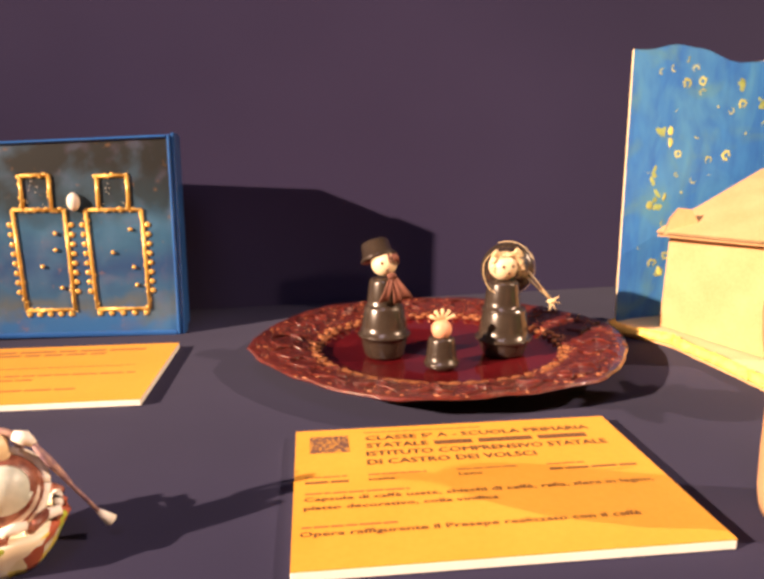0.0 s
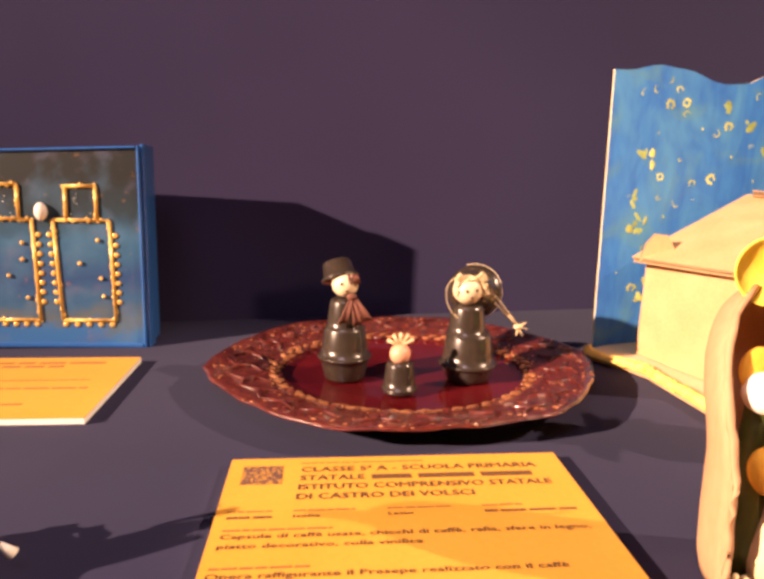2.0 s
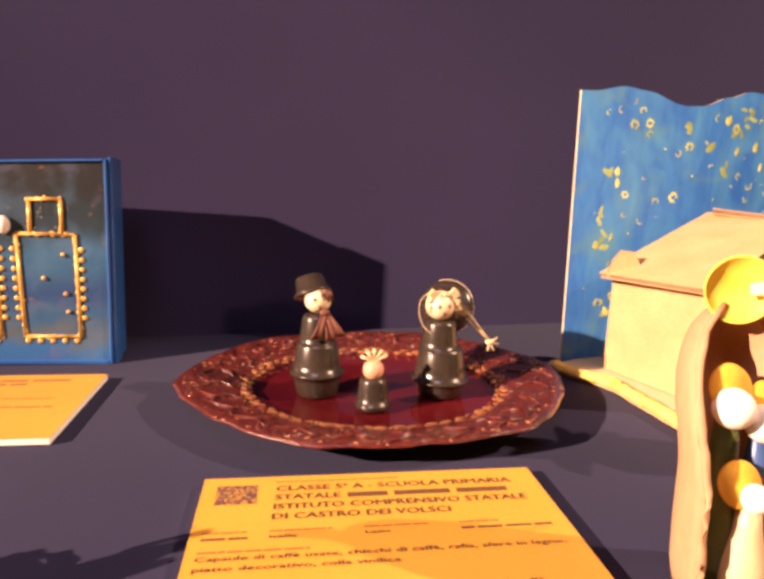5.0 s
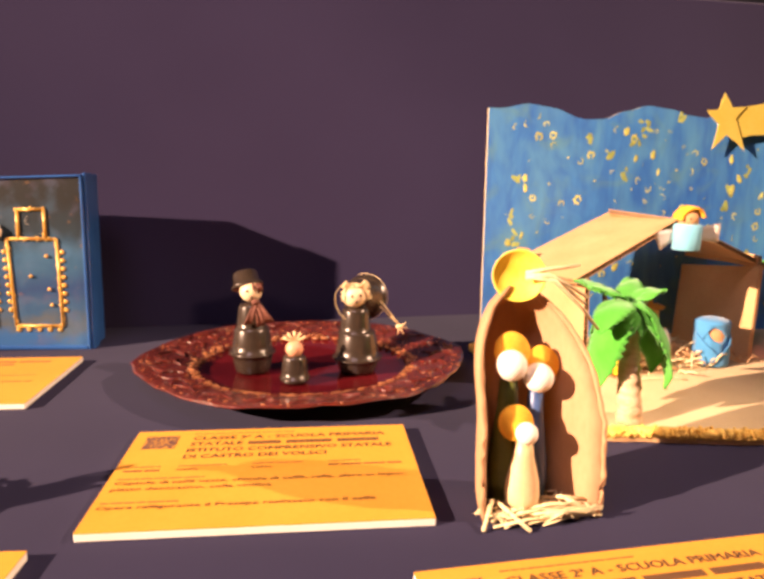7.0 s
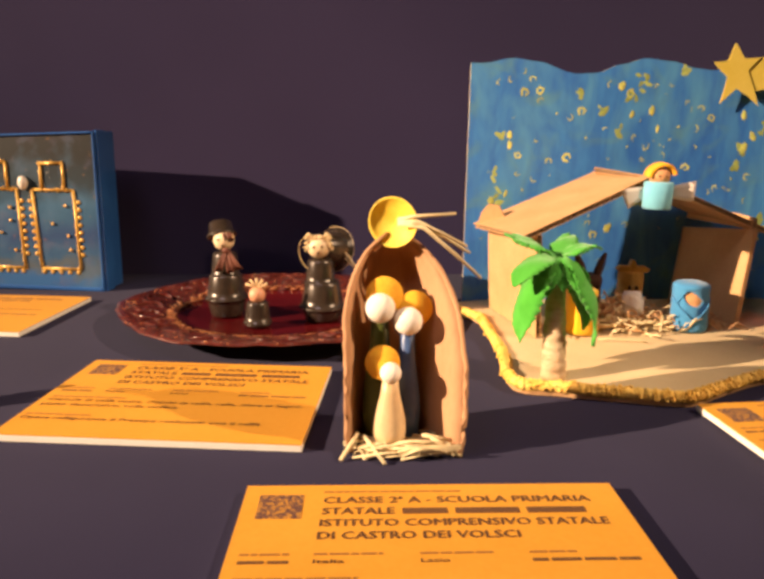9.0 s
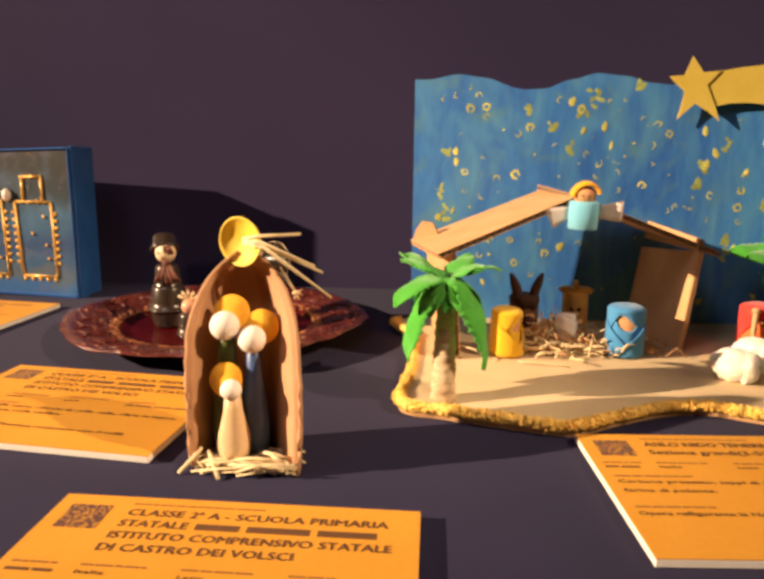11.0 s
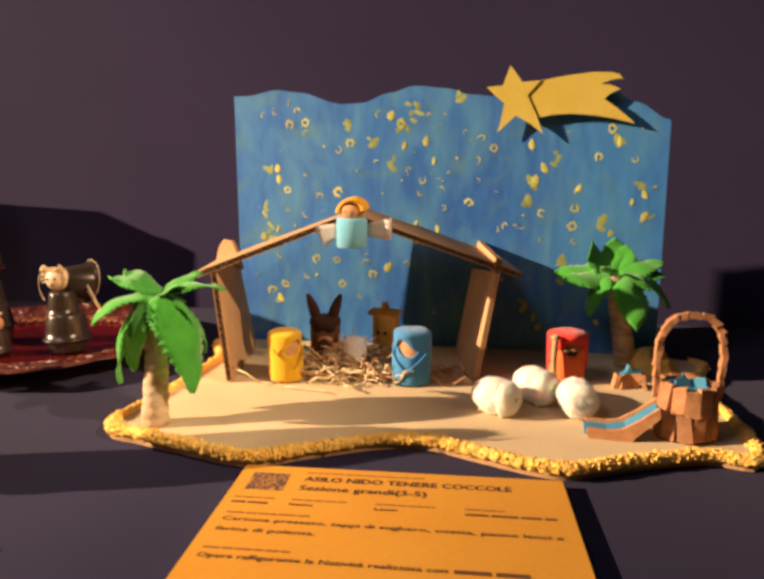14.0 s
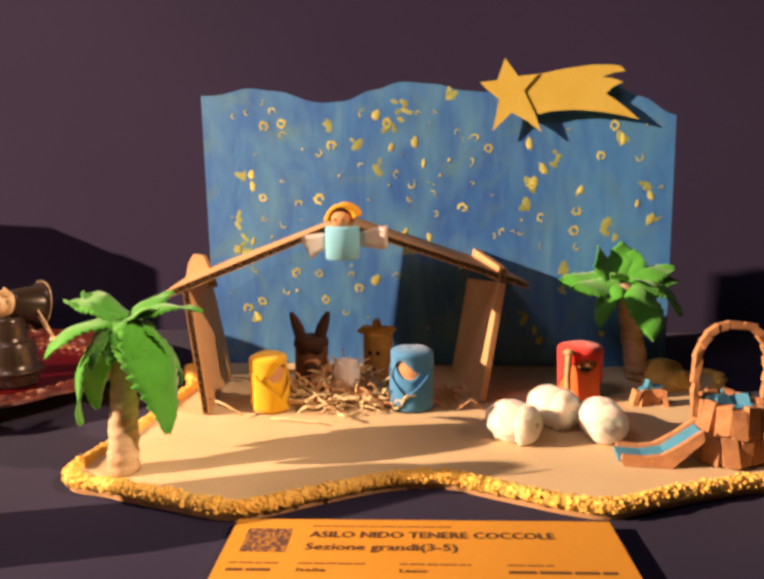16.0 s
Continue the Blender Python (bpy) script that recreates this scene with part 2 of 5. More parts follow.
def box_picture():
    """The inside of the box: black-green at the top, blue below, a sandy foot, in cloudy patches."""
    m = bpy.data.materials.new("cloudy_blue_picture")
    m.use_nodes = True
    n, l = m.node_tree.nodes, m.node_tree.links
    p = n["Principled BSDF"]
    p.inputs["Roughness"].default_value = 0.5
    co, t, sep, add, r = (n.new("ShaderNode" + k) for k in ("TexCoord", "TexNoise", "SeparateXYZ", "Math", "ValToRGB"))
    t.inputs["Scale"].default_value, t.inputs["Detail"].default_value = 28, 4
    l.new(co.outputs["Object"], t.inputs[0])
    l.new(co.outputs["Object"], sep.inputs[0])
    add.operation = "MULTIPLY_ADD"
    add.inputs[1].default_value = 0.06
    l.new(t.outputs[0], add.inputs[0])
    l.new(sep.outputs[2], add.inputs[2])
    scaled = n.new("ShaderNodeMath")
    scaled.operation = "MULTIPLY"
    scaled.inputs[1].default_value = 3.95
    l.new(add.outputs[0], scaled.inputs[0])
    e = r.color_ramp.elements
    e[0].position, e[0].color = 0.195, (0.018, 0.115, 0.31, 1)
    e[1].position, e[1].color = 0.80, (0.007, 0.008, 0.008, 1)
    for at, c in ((0.24, (0.075, 0.10, 0.12)), (0.30, (0.016, 0.085, 0.19)), (0.40, (0.008, 0.050, 0.155)), (0.55, (0.018, 0.095, 0.19)), (0.66, (0.010, 0.028, 0.042))):
        k = e.new(at)
        k.color = (*c, 1)
    l.new(scaled.outputs[0], r.inputs[0])
    last = r.outputs[0]
    # pale clouds, and orange-brown specks of paint over the whole
    for size, lo, hi, most, colour in ((22, 0.48, 0.76, 0.5, (0.075, 0.19, 0.32)), (44, 0.54, 0.74, 0.35, (0.11, 0.085, 0.15)), (130, 0.66, 0.74, 0.3, (0.30, 0.13, 0.04))):
        cloud, band, mix = (n.new("ShaderNode" + k) for k in ("TexNoise", "MapRange", "Mix"))
        cloud.inputs["Scale"].default_value, cloud.inputs["Detail"].default_value, cloud.inputs["Distortion"].default_value = size, 4, 0.2
        band.inputs["From Min"].default_value, band.inputs["From Max"].default_value, band.inputs["To Max"].default_value = lo, hi, most
        mix.data_type = "RGBA"
        mix.inputs[7].default_value = (*colour, 1)
        l.new(co.outputs["Object"], cloud.inputs[0])
        l.new(cloud.outputs[0], band.inputs["Value"])
        l.new(band.outputs[0], mix.inputs[0])
        l.new(last, mix.inputs[6])
        last = mix.outputs[2]
    l.new(last, p.inputs["Base Color"])
    return m


PICTURE = box_picture()

# ---- mesh helpers ----


class Form:
    """Collects pieces of one mesh, each with its own material."""

    def __init__(self):
        self.verts, self.faces, self.slots, self.smooth, self.mats = [], [], [], [], []

    def add(self, verts, faces, mat, m=None, smooth=True):
        if mat not in self.mats:
            self.mats.append(mat)
        start = len(self.verts)
        self.verts += [tuple(m @ Vector(v)) if m is not None else tuple(v) for v in verts]
        self.faces += [tuple(start + i for i in f) for f in faces]
        self.slots += [self.mats.index(mat)] * len(faces)
        self.smooth += [smooth] * len(faces)
        return self

    def bm(self, b, mat, m=None, smooth=True):
        b.verts.index_update()
        self.add([v.co[:] for v in b.verts], [[v.index for v in f.verts] for f in b.faces], mat, m, smooth)
        b.free()
        return self

    def lathe(self, profile, mat, m=None, n=40, wave=None, closed=False):
        verts, faces = [], []
        for r, z in profile:
            for k in range(n):
                a = 2 * math.pi * k / n
                rr, zz = (r, z) if wave is None else wave(r, z, a)
                verts.append((rr * math.cos(a), rr * math.sin(a), zz))
        rows = len(profile)
        for i in range(rows - 1 + closed):
            for k in range(n):
                i2, k2 = (i + 1) % rows, (k + 1) % n
                faces.append((i * n + k, i * n + k2, i2 * n + k2, i2 * n + k))
        return self.add(verts, faces, mat, m)

    def ball(self, r, mat, m=None, squash=(1, 1, 1), sub=3):
        b = bmesh.new()
        bmesh.ops.create_icosphere(b, subdivisions=sub, radius=r, matrix=Matrix.Diagonal((*squash, 1)))
        return self.bm(b, mat, m)

    def block(self, x, y, z, mat, m=None, bevel=0.0006, smooth=False):
        b = bmesh.new()
        bmesh.ops.create_cube(b, size=1, matrix=Matrix.Diagonal((x, y, z, 1)))
        if bevel:
            bmesh.ops.bevel(b, geom=b.edges[:], offset=bevel, segments=1, affect="EDGES")
        return self.bm(b, mat, m, smooth)

    def slab(self, outline, thick, mat, m=None, side=None, smooth=False):
        """An outline in x and z, thick in y from 0 forwards (to -thick)."""
        n = len(outline)
        verts = [(x, 0, z) for x, z in outline] + [(x, -thick, z) for x, z in outline]
        self.add(verts, [tuple(range(n)), tuple(range(2 * n - 1, n - 1, -1))], mat, m, False)
        return self.add(verts, [(i, i + n, (i + 1) % n + n, (i + 1) % n) for i in range(n)], side or mat, m, smooth)

    def tube(self, points, radius, mat, m=None, n=8):
        """A tube along points; radius: a number or one for each point."""
        pts = [Vector(p) for p in points]
        radii = radius if isinstance(radius, (list, tuple)) else [radius] * len(pts)
        verts, faces = [], []
        for i, p in enumerate(pts):
            way = (pts[min(i + 1, len(pts) - 1)] - pts[max(i - 1, 0)]).normalized()
            q = way.to_track_quat("Z", "Y")
            for k in range(n):
                a = 2 * math.pi * k / n
                verts.append(p + q @ Vector((radii[i] * math.cos(a), radii[i] * math.sin(a), 0)))
        for i in range(len(pts) - 1):
            for k in range(n):
                faces.append((i * n + k, i * n + (k + 1) % n, (i + 1) * n + (k + 1) % n, (i + 1) * n + k))
        faces += [tuple(range(n - 1, -1, -1)), tuple(range((len(pts) - 1) * n, len(pts) * n))]
        return self.add(verts, faces, mat, m)

    def sheet(self, grid, thick, mat, m=None, smooth=True):
        """A bent sheet from rows of points, thickened along its own normals."""
        rows, cols = len(grid), len(grid[0])
        p = np.array(grid, float)
        nrm = np.cross(np.gradient(p, axis=0), np.gradient(p, axis=1))
        nrm /= np.linalg.norm(nrm, axis=2, keepdims=True) + 1e-12
        verts = [tuple(v) for v in p.reshape(-1, 3)] + [tuple(v) for v in (p - nrm * thick).reshape(-1, 3)]
        o, faces = rows * cols, []
        for i in range(rows - 1):
            for j in range(cols - 1):
                a, b, c, d = i * cols + j, i * cols + j + 1, (i + 1) * cols + j + 1, (i + 1) * cols + j
                faces += [(a, d, c, b), (o + a, o + b, o + c, o + d)]
        rim = [j for j in range(cols)] + [i * cols + cols - 1 for i in range(1, rows)]
        rim += [(rows - 1) * cols + j for j in range(cols - 2, -1, -1)] + [i * cols for i in range(rows - 2, 0, -1)]
        for a, b in zip(rim, rim[1:] + rim[:1]):
            faces.append((a, b, o + b, o + a))
        return self.add(verts, faces, mat, m, smooth)

    def mesh(self, name):
        me = bpy.data.meshes.new(name)
        me.from_pydata(self.verts, [], self.faces)
        for mat in self.mats:
            me.materials.append(mat)
        me.polygons.foreach_set("material_index", self.slots)
        me.polygons.foreach_set("use_smooth", self.smooth)
        me.update()
        b = bmesh.new()
        b.from_mesh(me)
        bmesh.ops.recalc_face_normals(b, faces=b.faces)
        b.to_mesh(me)
        b.free()
        return me


def thing(name, form, m, label, category, group="", kind=""):
    ob = new(name, form.mesh(name) if form is not None else None)
    ob.matrix_world = m
    return tagged(ob, label, category, group, kind)


def part(name, form, parent, m=None, label=""):
    ob = new(name, form if isinstance(form, bpy.types.Mesh) else form.mesh(name))
    ob.parent = parent
    ob.matrix_basis = m if m is not None else Matrix()
    return tagged(ob, label)


def rnd(a, b):
    return random.uniform(a, b)


# ---- the room and the table ----
f = Form().block(6.0, 1.24, 0.03, CLOTH, pose(0.5, 0.4, -0.015), 0.004)
f.block(6.0, 0.006, 0.77, CLOTH, pose(0.5, -0.217, -0.415), 0.002)
thing("display_table", f, Matrix(), "long display table covered with dark blue cloth", "table", kind="structure")
thing("wall_back", Form().block(6.0, 0.022, 1.27, DRAPE, pose(0.5, 1.031, -0.165), 0.003), Matrix(), "dark purplish blue cloth-covered panel behind the table", "panel", kind="structure")
thing("wall_rear", Form().block(12, 0.1, 4.1, PLASTER, pose(-0.8, 2.05, 1.2), 0), Matrix(), "plain plaster wall beyond the cloth panel", "wall", kind="structure")
thing("wall_front", Form().block(12, 0.1, 4.1, PLASTER, pose(-0.8, -4.05, 1.2), 0), Matrix(), "plain plaster wall of the room", "wall", kind="structure")
thing("wall_left", Form().block(0.1, 6.0, 4.1, PLASTER, pose(-6.75, -1.0, 1.2), 0), Matrix(), "plain plaster side wall", "wall", kind="structure")
thing("wall_right", Form().block(0.1, 6.0, 4.1, PLASTER, pose(5.15, -1.0, 1.2), 0), Matrix(), "plain plaster side wall", "wall", kind="structure")
thing("floor", Form().block(12, 6.2, 0.1, FLOORING, pose(-0.8, -1.0, -0.85), 0), Matrix(), "dark floor of the room", "floor", kind="structure")
thing("ceiling", Form().block(12, 6.2, 0.1, PLASTER, pose(-0.8, -1.0, 3.25), 0), Matrix(), "plain plaster ceiling", "ceiling", kind="structure")

# ---- caption cards ----
CARD_W, CARD_H, CARD_T = 0.21, 0.148, 0.0055


def lettering(body, u, v, width, cap, parent, bold=0.0002, mat=INK):
    """One printed line: its left end and foot in shares of the card, its width likewise, the capitals' height in metres.
    bold: how far a second strike lies beside the first, in metres."""
    cu = bpy.data.curves.new("line", "FONT")
    cu.body, cu.size, cu.resolution_u = body, 1.0, 2
    ob = new("line", cu)
    bpy.context.view_layer.update()
    me = bpy.data.meshes.new_from_object(ob.evaluated_get(bpy.context.evaluated_depsgraph_get()))
    bpy.data.objects.remove(ob)
    bpy.data.curves.remove(cu)
    xs = [q.co.x for q in me.vertices]
    left, wide = min(xs), max(xs) - min(xs)
    flat = [((q.co.x - left) / wide * width * CARD_W, q.co.y / 0.69 * cap) for q in me.vertices]
    faces = [tuple(q.vertices) for q in me.polygons]
    bpy.data.meshes.remove(me)
    f = Form()
    for k in (-1, 1):
        f.add([(x + k * bold / 2, y + k * bold / 4, 0.00004 * k) for x, y in flat], faces, mat, None, False)
    return part("printed_line", f, parent, pose((u - 0.5) * CARD_W, (0.5 - v) * CARD_H, CARD_T + 0.00025))


def bar(u, v, width, cap, parent, mat=FAINT):
    """A line too small to read, or one left unlettered: bars as long as its words."""
    dice, at = random.Random(int(1000 * (u + 7 * v + 3 * width))), 0.0
    while at < width * CARD_W - cap:
        long = min(dice.uniform(2.2, 7.0) * cap, width * CARD_W - at)
        part("printed_word", Form().block(long, cap, 0.0002, mat, None, 0), parent, pose((u - 0.5) * CARD_W + at + long / 2, (0.5 - v) * CARD_H + cap / 2, CARD_T + 0.00015))
        at += long + 0.75 * cap


def caption_card(x, y, turn, label):
    f = Form().block(CARD_W, CARD_H, CARD_T - 0.0006, FOAM, pose(0, 0, (CARD_T - 0.0006) / 2), 0.0004)
    f.block(CARD_W, CARD_H, 0.0006, CARD, pose(0, 0, CARD_T - 0.0003), 0)
    card = thing("caption_card", f, pose(x, y, 0.0005, 0, 0, turn), label, "card", "caption cards")
    part("printed_square", Form().block(0.115 * CARD_W, 0.155 * CARD_H, 0.0002, CODE, None, 0), card, pose(-0.4 * CARD_W, 0.35 * CARD_H, CARD_T + 0.00015))
    return card


def small_columns(card, v):
    for u, w in ((0.03, 0.12), (0.2, 0.16), (0.445, 0.17), (0.7, 0.11)):
        bar(u, v, w, 0.0014, card)
    for u, w in ((0.03, 0.115), (0.7, 0.25)):
        bar(u, v + 0.043, w, 0.0022, card, INK)
    lettering("Italia", 0.2, v + 0.043, 0.07, 0.0028, card, 0.00022)
    lettering("Lazio", 0.445, v + 0.043, 0.065, 0.0028, card, 0.00022)


def school_card(x, y, turn, year, materials, last, label):
    card = caption_card(x, y, turn, label)
    bar(0.21, 0.055, 0.37, 0.0012, card)
    lettering("CLASSE " + year + "\u00aa A - SCUOLA PRIMARIA", 0.212, 0.130, 0.705, 0.0062, card, 0.00058)
    lettering("STATALE", 0.210, 0.203, 0.185, 0.0062, card, 0.00058)
    bar(0.415, 0.203, 0.475, 0.0056, card, INK)
    lettering("ISTITUTO COMPRENSIVO STATALE", 0.207, 0.277, 0.725, 0.0062, card, 0.00058)
    lettering("DI CASTRO DEI VOLSCI", 0.204, 0.352, 0.49, 0.0062, card, 0.00058)
    small_columns(card, 0.437)
    bar(0.03, 0.560, 0.27, 0.0016, card)
    for (body, w), v in zip(materials, (0.607, 0.665)):
        lettering(body, 0.027, v, w, 0.0040, card, 0.00022)
    bar(0.022, 0.778, 0.23, 0.0016, card)
    for (body, w), v in zip(last, (0.826, 0.885)):
        if body:
            lettering(body, 0.018, v, w, 0.0040, card, 0.00022)
        else:
            bar(0.018, v, w, 0.0032, card, INK)
    return card


school_card(0.265, 0.536, -6.2, "5", (("Capsule di caff\u00e8 usate, chicchi di caff\u00e8, rafia, sfere in legno,", 0.925), ("piatto decorativo, colla vinilica", 0.49)),
            (("Opera raffigurante il Presepe realizzato con il caff\u00e8", 0.82),), "yellow printed caption card on white foam board before the red plate")
school_card(0.438, 0.325, -1.0, "2", (("Cera, sfere, cartone e fieno", 0.45),), ((None, 0.48), (None, 0.7)), "yellow printed caption card on white foam board before the cardboard niche")
card = caption_card(0.766, 0.442, 3.0, "yellow printed caption card on white foam board before the cardboard stable")
bar(0.21, 0.055, 0.37, 0.0012, card)
lettering("ASILO NIDO TENERE COCCOLE", 0.208, 0.130, 0.63, 0.0062, card, 0.00058)
lettering("Sezione grandi(3-5)", 0.206, 0.212, 0.38, 0.0062, card, 0.00058)
small_columns(card, 0.30)
bar(0.036, 0.425, 0.25, 0.0016, card)
lettering("Cartone pressato, tappi di sughero, ovatta, panno lenci e", 0.036, 0.480, 0.915, 0.0040, card, 0.00022)
lettering("farina di polenta.", 0.036, 0.553, 0.27, 0.0040, card, 0.00022)
bar(0.036, 0.672, 0.23, 0.0016, card)
lettering("Opera raffigurante la Nativit\u00e0 realizzata con", 0.034, 0.728, 0.62, 0.0040, card, 0.00022)
bar(0.67, 0.728, 0.2, 0.0032, card, INK)
# two more cards, of which little shows
for x, y, turn, label in ((-0.036, 0.793, -6.5, "yellow printed caption card before the blue picture box"), (0.018, 0.402, -8.0, "yellow printed caption card before the rolled paper figure")):
    card = caption_card(x, y, turn, label)
    for v, u, w, h in ((0.13, 0.21, 0.66, 0.0050), (0.2, 0.21, 0.5, 0.0050), (0.44, 0.03, 0.85, 0.0016), (0.58, 0.03, 0.9, 0.0030), (0.65, 0.03, 0.5, 0.0030), (0.82, 0.03, 0.7, 0.0030)):
        bar(u, v, w, h, card, FAINT)

# ---- the blue picture box ----
BX, BY, BW, BH, BD = -0.0205, 0.916, 0.190, 0.205, 0.056
box = thing("picture_box", None, pose(BX, BY + 0.001, 0.0005, 0, 0.8, -6), "blue painted box picture with gold bead bottle outlines", "picture box")
for name, w, h, x, z in (("side_panel", 0.003, BH - 0.010, -BW / 2 + 0.0015, BH / 2 - 0.005), ("side_panel", 0.003, BH, BW / 2 - 0.0015, BH / 2),
                         ("top_panel", BW - 0.006, 0.003, 0, BH - 0.0015), ("bottom_panel", BW - 0.006, 0.005, 0, 0.0025)):
    lean = -3.0 if name == "top_panel" else 0
    part(name, Form().block(w, BD, h, BOX_BLUE, pose(x, BD / 2, z + (-0.0050 if lean else 0), 0, lean, 0), 0.0012), box)
half = BW / 2 - 0.0031
part("back_panel", Form().slab([(-half, 0.0046), (half, 0.0046), (half, BH - 0.0034), (-half, BH - 0.0134)], 0.004, PICTURE, pose(0, 0.0068, 0)), box, None, "cloudy blue and dark painted back")
part("lid_rim", Form().block(0.004, 0.02, BH + 0.002, BOX_BLUE, pose(BW / 2 + 0.002, 0.012, BH / 2 + 0.0005), 0.001), box)
bead = Form().ball(0.0029, GOLD, None, (1, 0.45, 1), sub=2).mesh("bead")
glint = Form().ball(0.0012, PEARL, None, sub=1).mesh("glass_bead")
tiny = Form().ball(0.0020, GOLD, None, (1, 0.5, 1), sub=1).mesh("tiny_bead")
for x0, x1, n0, n1 in ((-0.060, -0.011, -0.050, -0.023), (0.009, 0.063, 0.022, 0.051)):
    outline = [(x0, 0.131), (x0 + 0.004, 0.029), (x1 + 0.002, 0.029), (x1, 0.131)]
    neck = [(n0, 0.131), (n0, 0.164), (n1, 0.165), (n1, 0.131)]
    y = 0.0024
    for line in (outline, neck):
        loop = [(a, y, b) for a, b in line + line[:1]]
        f = Form()
        for a, b in zip(loop, loop[1:]):
            f.tube([a, b], 0.0019, GOLD, n=6)
        part("chain", f, box, None, "gold braided outline")
        for a, b in zip(loop, loop[1:]):
            steps = max(2, int((Vector(b) - Vector(a)).length / 0.0036))
            for k in range(steps):
                q = Vector(a).lerp(Vector(b), k / steps)
                part("tiny_bead", tiny, box, pose(q.x + rnd(-0.0016, 0.0016), q.y - 0.0006, q.z + rnd(-0.0016, 0.0016)) @ Matrix.Scale(rnd(0.6, 1.15), 4))
    for k in range(8):
        z = 0.048 + k * 0.0097
        part("bead", bead, box, pose(x0 - 0.004 + 0.003 * (1 - k / 7), y, z))
        part("bead", bead, box, pose(x1 + 0.005 + 0.001 * (1 - k / 7), y, z))
    for k in range(5):
        part("bead", bead, box, pose(x0 + 0.006 + k * (x1 - x0 - 0.008) / 4, y, 0.0245))
    for k in range(4):
        part("tiny_bead", tiny, box, pose(rnd(x0 + 0.012, x1 - 0.008), 0.0012, 0.055 + 0.018 * k + rnd(-0.004, 0.004)) @ Matrix.Scale(1.2, 4))
    for k in range(7):
        part("glass_bead", glint, box, pose(rnd(n0 + 0.004, n1 - 0.004), 0.0022, rnd(0.136, 0.160)) @ Matrix.Scale(rnd(0.4, 0.7), 4))
part("pearl", Form().ball(0.0078, PEARL, None, (0.8, 0.7, 1.15)), box, pose(-0.001, 0.0002, 0.139), "large white pearl")
thing("yellow_frame", Form().block(0.10, 0.004, 0.13, CARD, pose(0.05, 0, 0.065), 0.001), pose(-0.156, 0.992, 0.0005, -3, 0, 0), "thin yellow board leaning behind the blue box", "board")

# ---- the red plate with its capsule figures ----
PX, PY = 0.3125, 0.767


def scallop(r, z, a):
    """Six shallow straight-sided lobes with a finely nicked edge."""
    edge = max(0.0, (r - 0.125) / 0.037)
    k = abs(math.sin(a * 3))
    return r * (1 + edge * (0.012 - 0.045 * k + 0.0020 * math.sin(a * 21) + 0.0022 * math.sin(a * 34 + 1))), z - 0.0004 * edge * (1 + math.sin(a * 21))


plate = thing("charger_plate", None, pose(PX, PY, 0.0005) @ Matrix.Diagonal((1.04, 0.975, 1, 1)), "dark red lacquered decorative plate with an embossed gilded rim", "plate")
top = [(0.0, 0.0075), (0.06, 0.0075), (0.098, 0.008), (0.104, 0.010)]
rim = [(0.104, 0.0101), (0.108, 0.0135), (0.120, 0.0165), (0.135, 0.019), (0.150, 0.021), (0.160, 0.0222), (0.1635, 0.0215), (0.162, 0.0195), (0.150, 0.018), (0.12, 0.0135), (0.104, 0.006)]
under = [(0.104, 0.006), (0.095, 0.001), (0.09, 0.0), (0.08, 0.0), (0.07, 0.003), (0.0, 0.003)]
part("well", Form().lathe(top, LACQUER, n=96), plate, None, "smooth dark red lacquered middle")
part("rim", Form().lathe(rim, RELIEF, n=240, wave=scallop), plate, None, "scalloped red rim with raised gilded flowers")
part("foot", Form().lathe(under, LACQUER, n=64), plate)
f = Form()
for k in range(1900):
    a, r = rnd(0, 6.2832), rnd(0.111, 0.157)
    _, dz = scallop(r, 0, a)
    base = 0.0135 + (r - 0.108) * 0.17
    size = rnd(0.0010, 0.0023)
    f.ball(size, GILT if k % 4 == 0 else RELIEF, pose(r * math.cos(a), r * math.sin(a), base + dz, rnd(0, 30), rnd(0, 30), rnd(0, 180)), (1.7, 0.7, 0.46), sub=1)
for k in range(110):
    a = 2 * math.pi * k / 110 + rnd(-0.012, 0.012)
    r = 0.1075 + (0.0028 if k % 2 else -0.0018)
    f.ball(rnd(0.0026, 0.0038), GILT if k % 7 else RELIEF, pose(r * math.cos(a), r * math.sin(a), 0.0124 + (r - 0.1065) * 0.35, 0, 0, math.degrees(a) + (35 if k % 2 else -30)), (0.9, 1.7, 0.45), sub=2)
for k in range(48):
    a0, r0 = 2 * math.pi * k / 48 + rnd(-0.03, 0.03), rnd(0.116, 0.128)
    curl = []
    for j in range(7):
        t = j / 6
        a, r = a0 + 0.10 * math.sin(3.6 * t) * (1 if k % 2 else -1), r0 + 0.026 * t
        curl.append((r * math.cos(a), r * math.sin(a), 0.0150 + (r - 0.108) * 0.17 + scallop(r, 0, a)[1]))
    f.tube(curl, [0.0008, 0.0013, 0.0016, 0.0016, 0.0013, 0.0010, 0.0005], RELIEF, n=5)
tagged(part("embossing", f, plate, None, "raised gilded leaf and bead relief"), kind="stuff")


def smooth_run(points, steps):
    """An open run of points with rounded corners."""
    pts = [Vector(p) for p in (points[0], *points, points[-1])]
    out = []
    for a, b, c, d in zip(pts, pts[1:], pts[2:], pts[3:]):
        for k in range(steps):
            t = k / steps
            out.append(0.5 * ((2 * b) + (c - a) * t + (2 * a - 5 * b + 4 * c - d) * t * t + (3 * b - a - 3 * c + d) * t ** 3))
    return out + [pts[-1]]


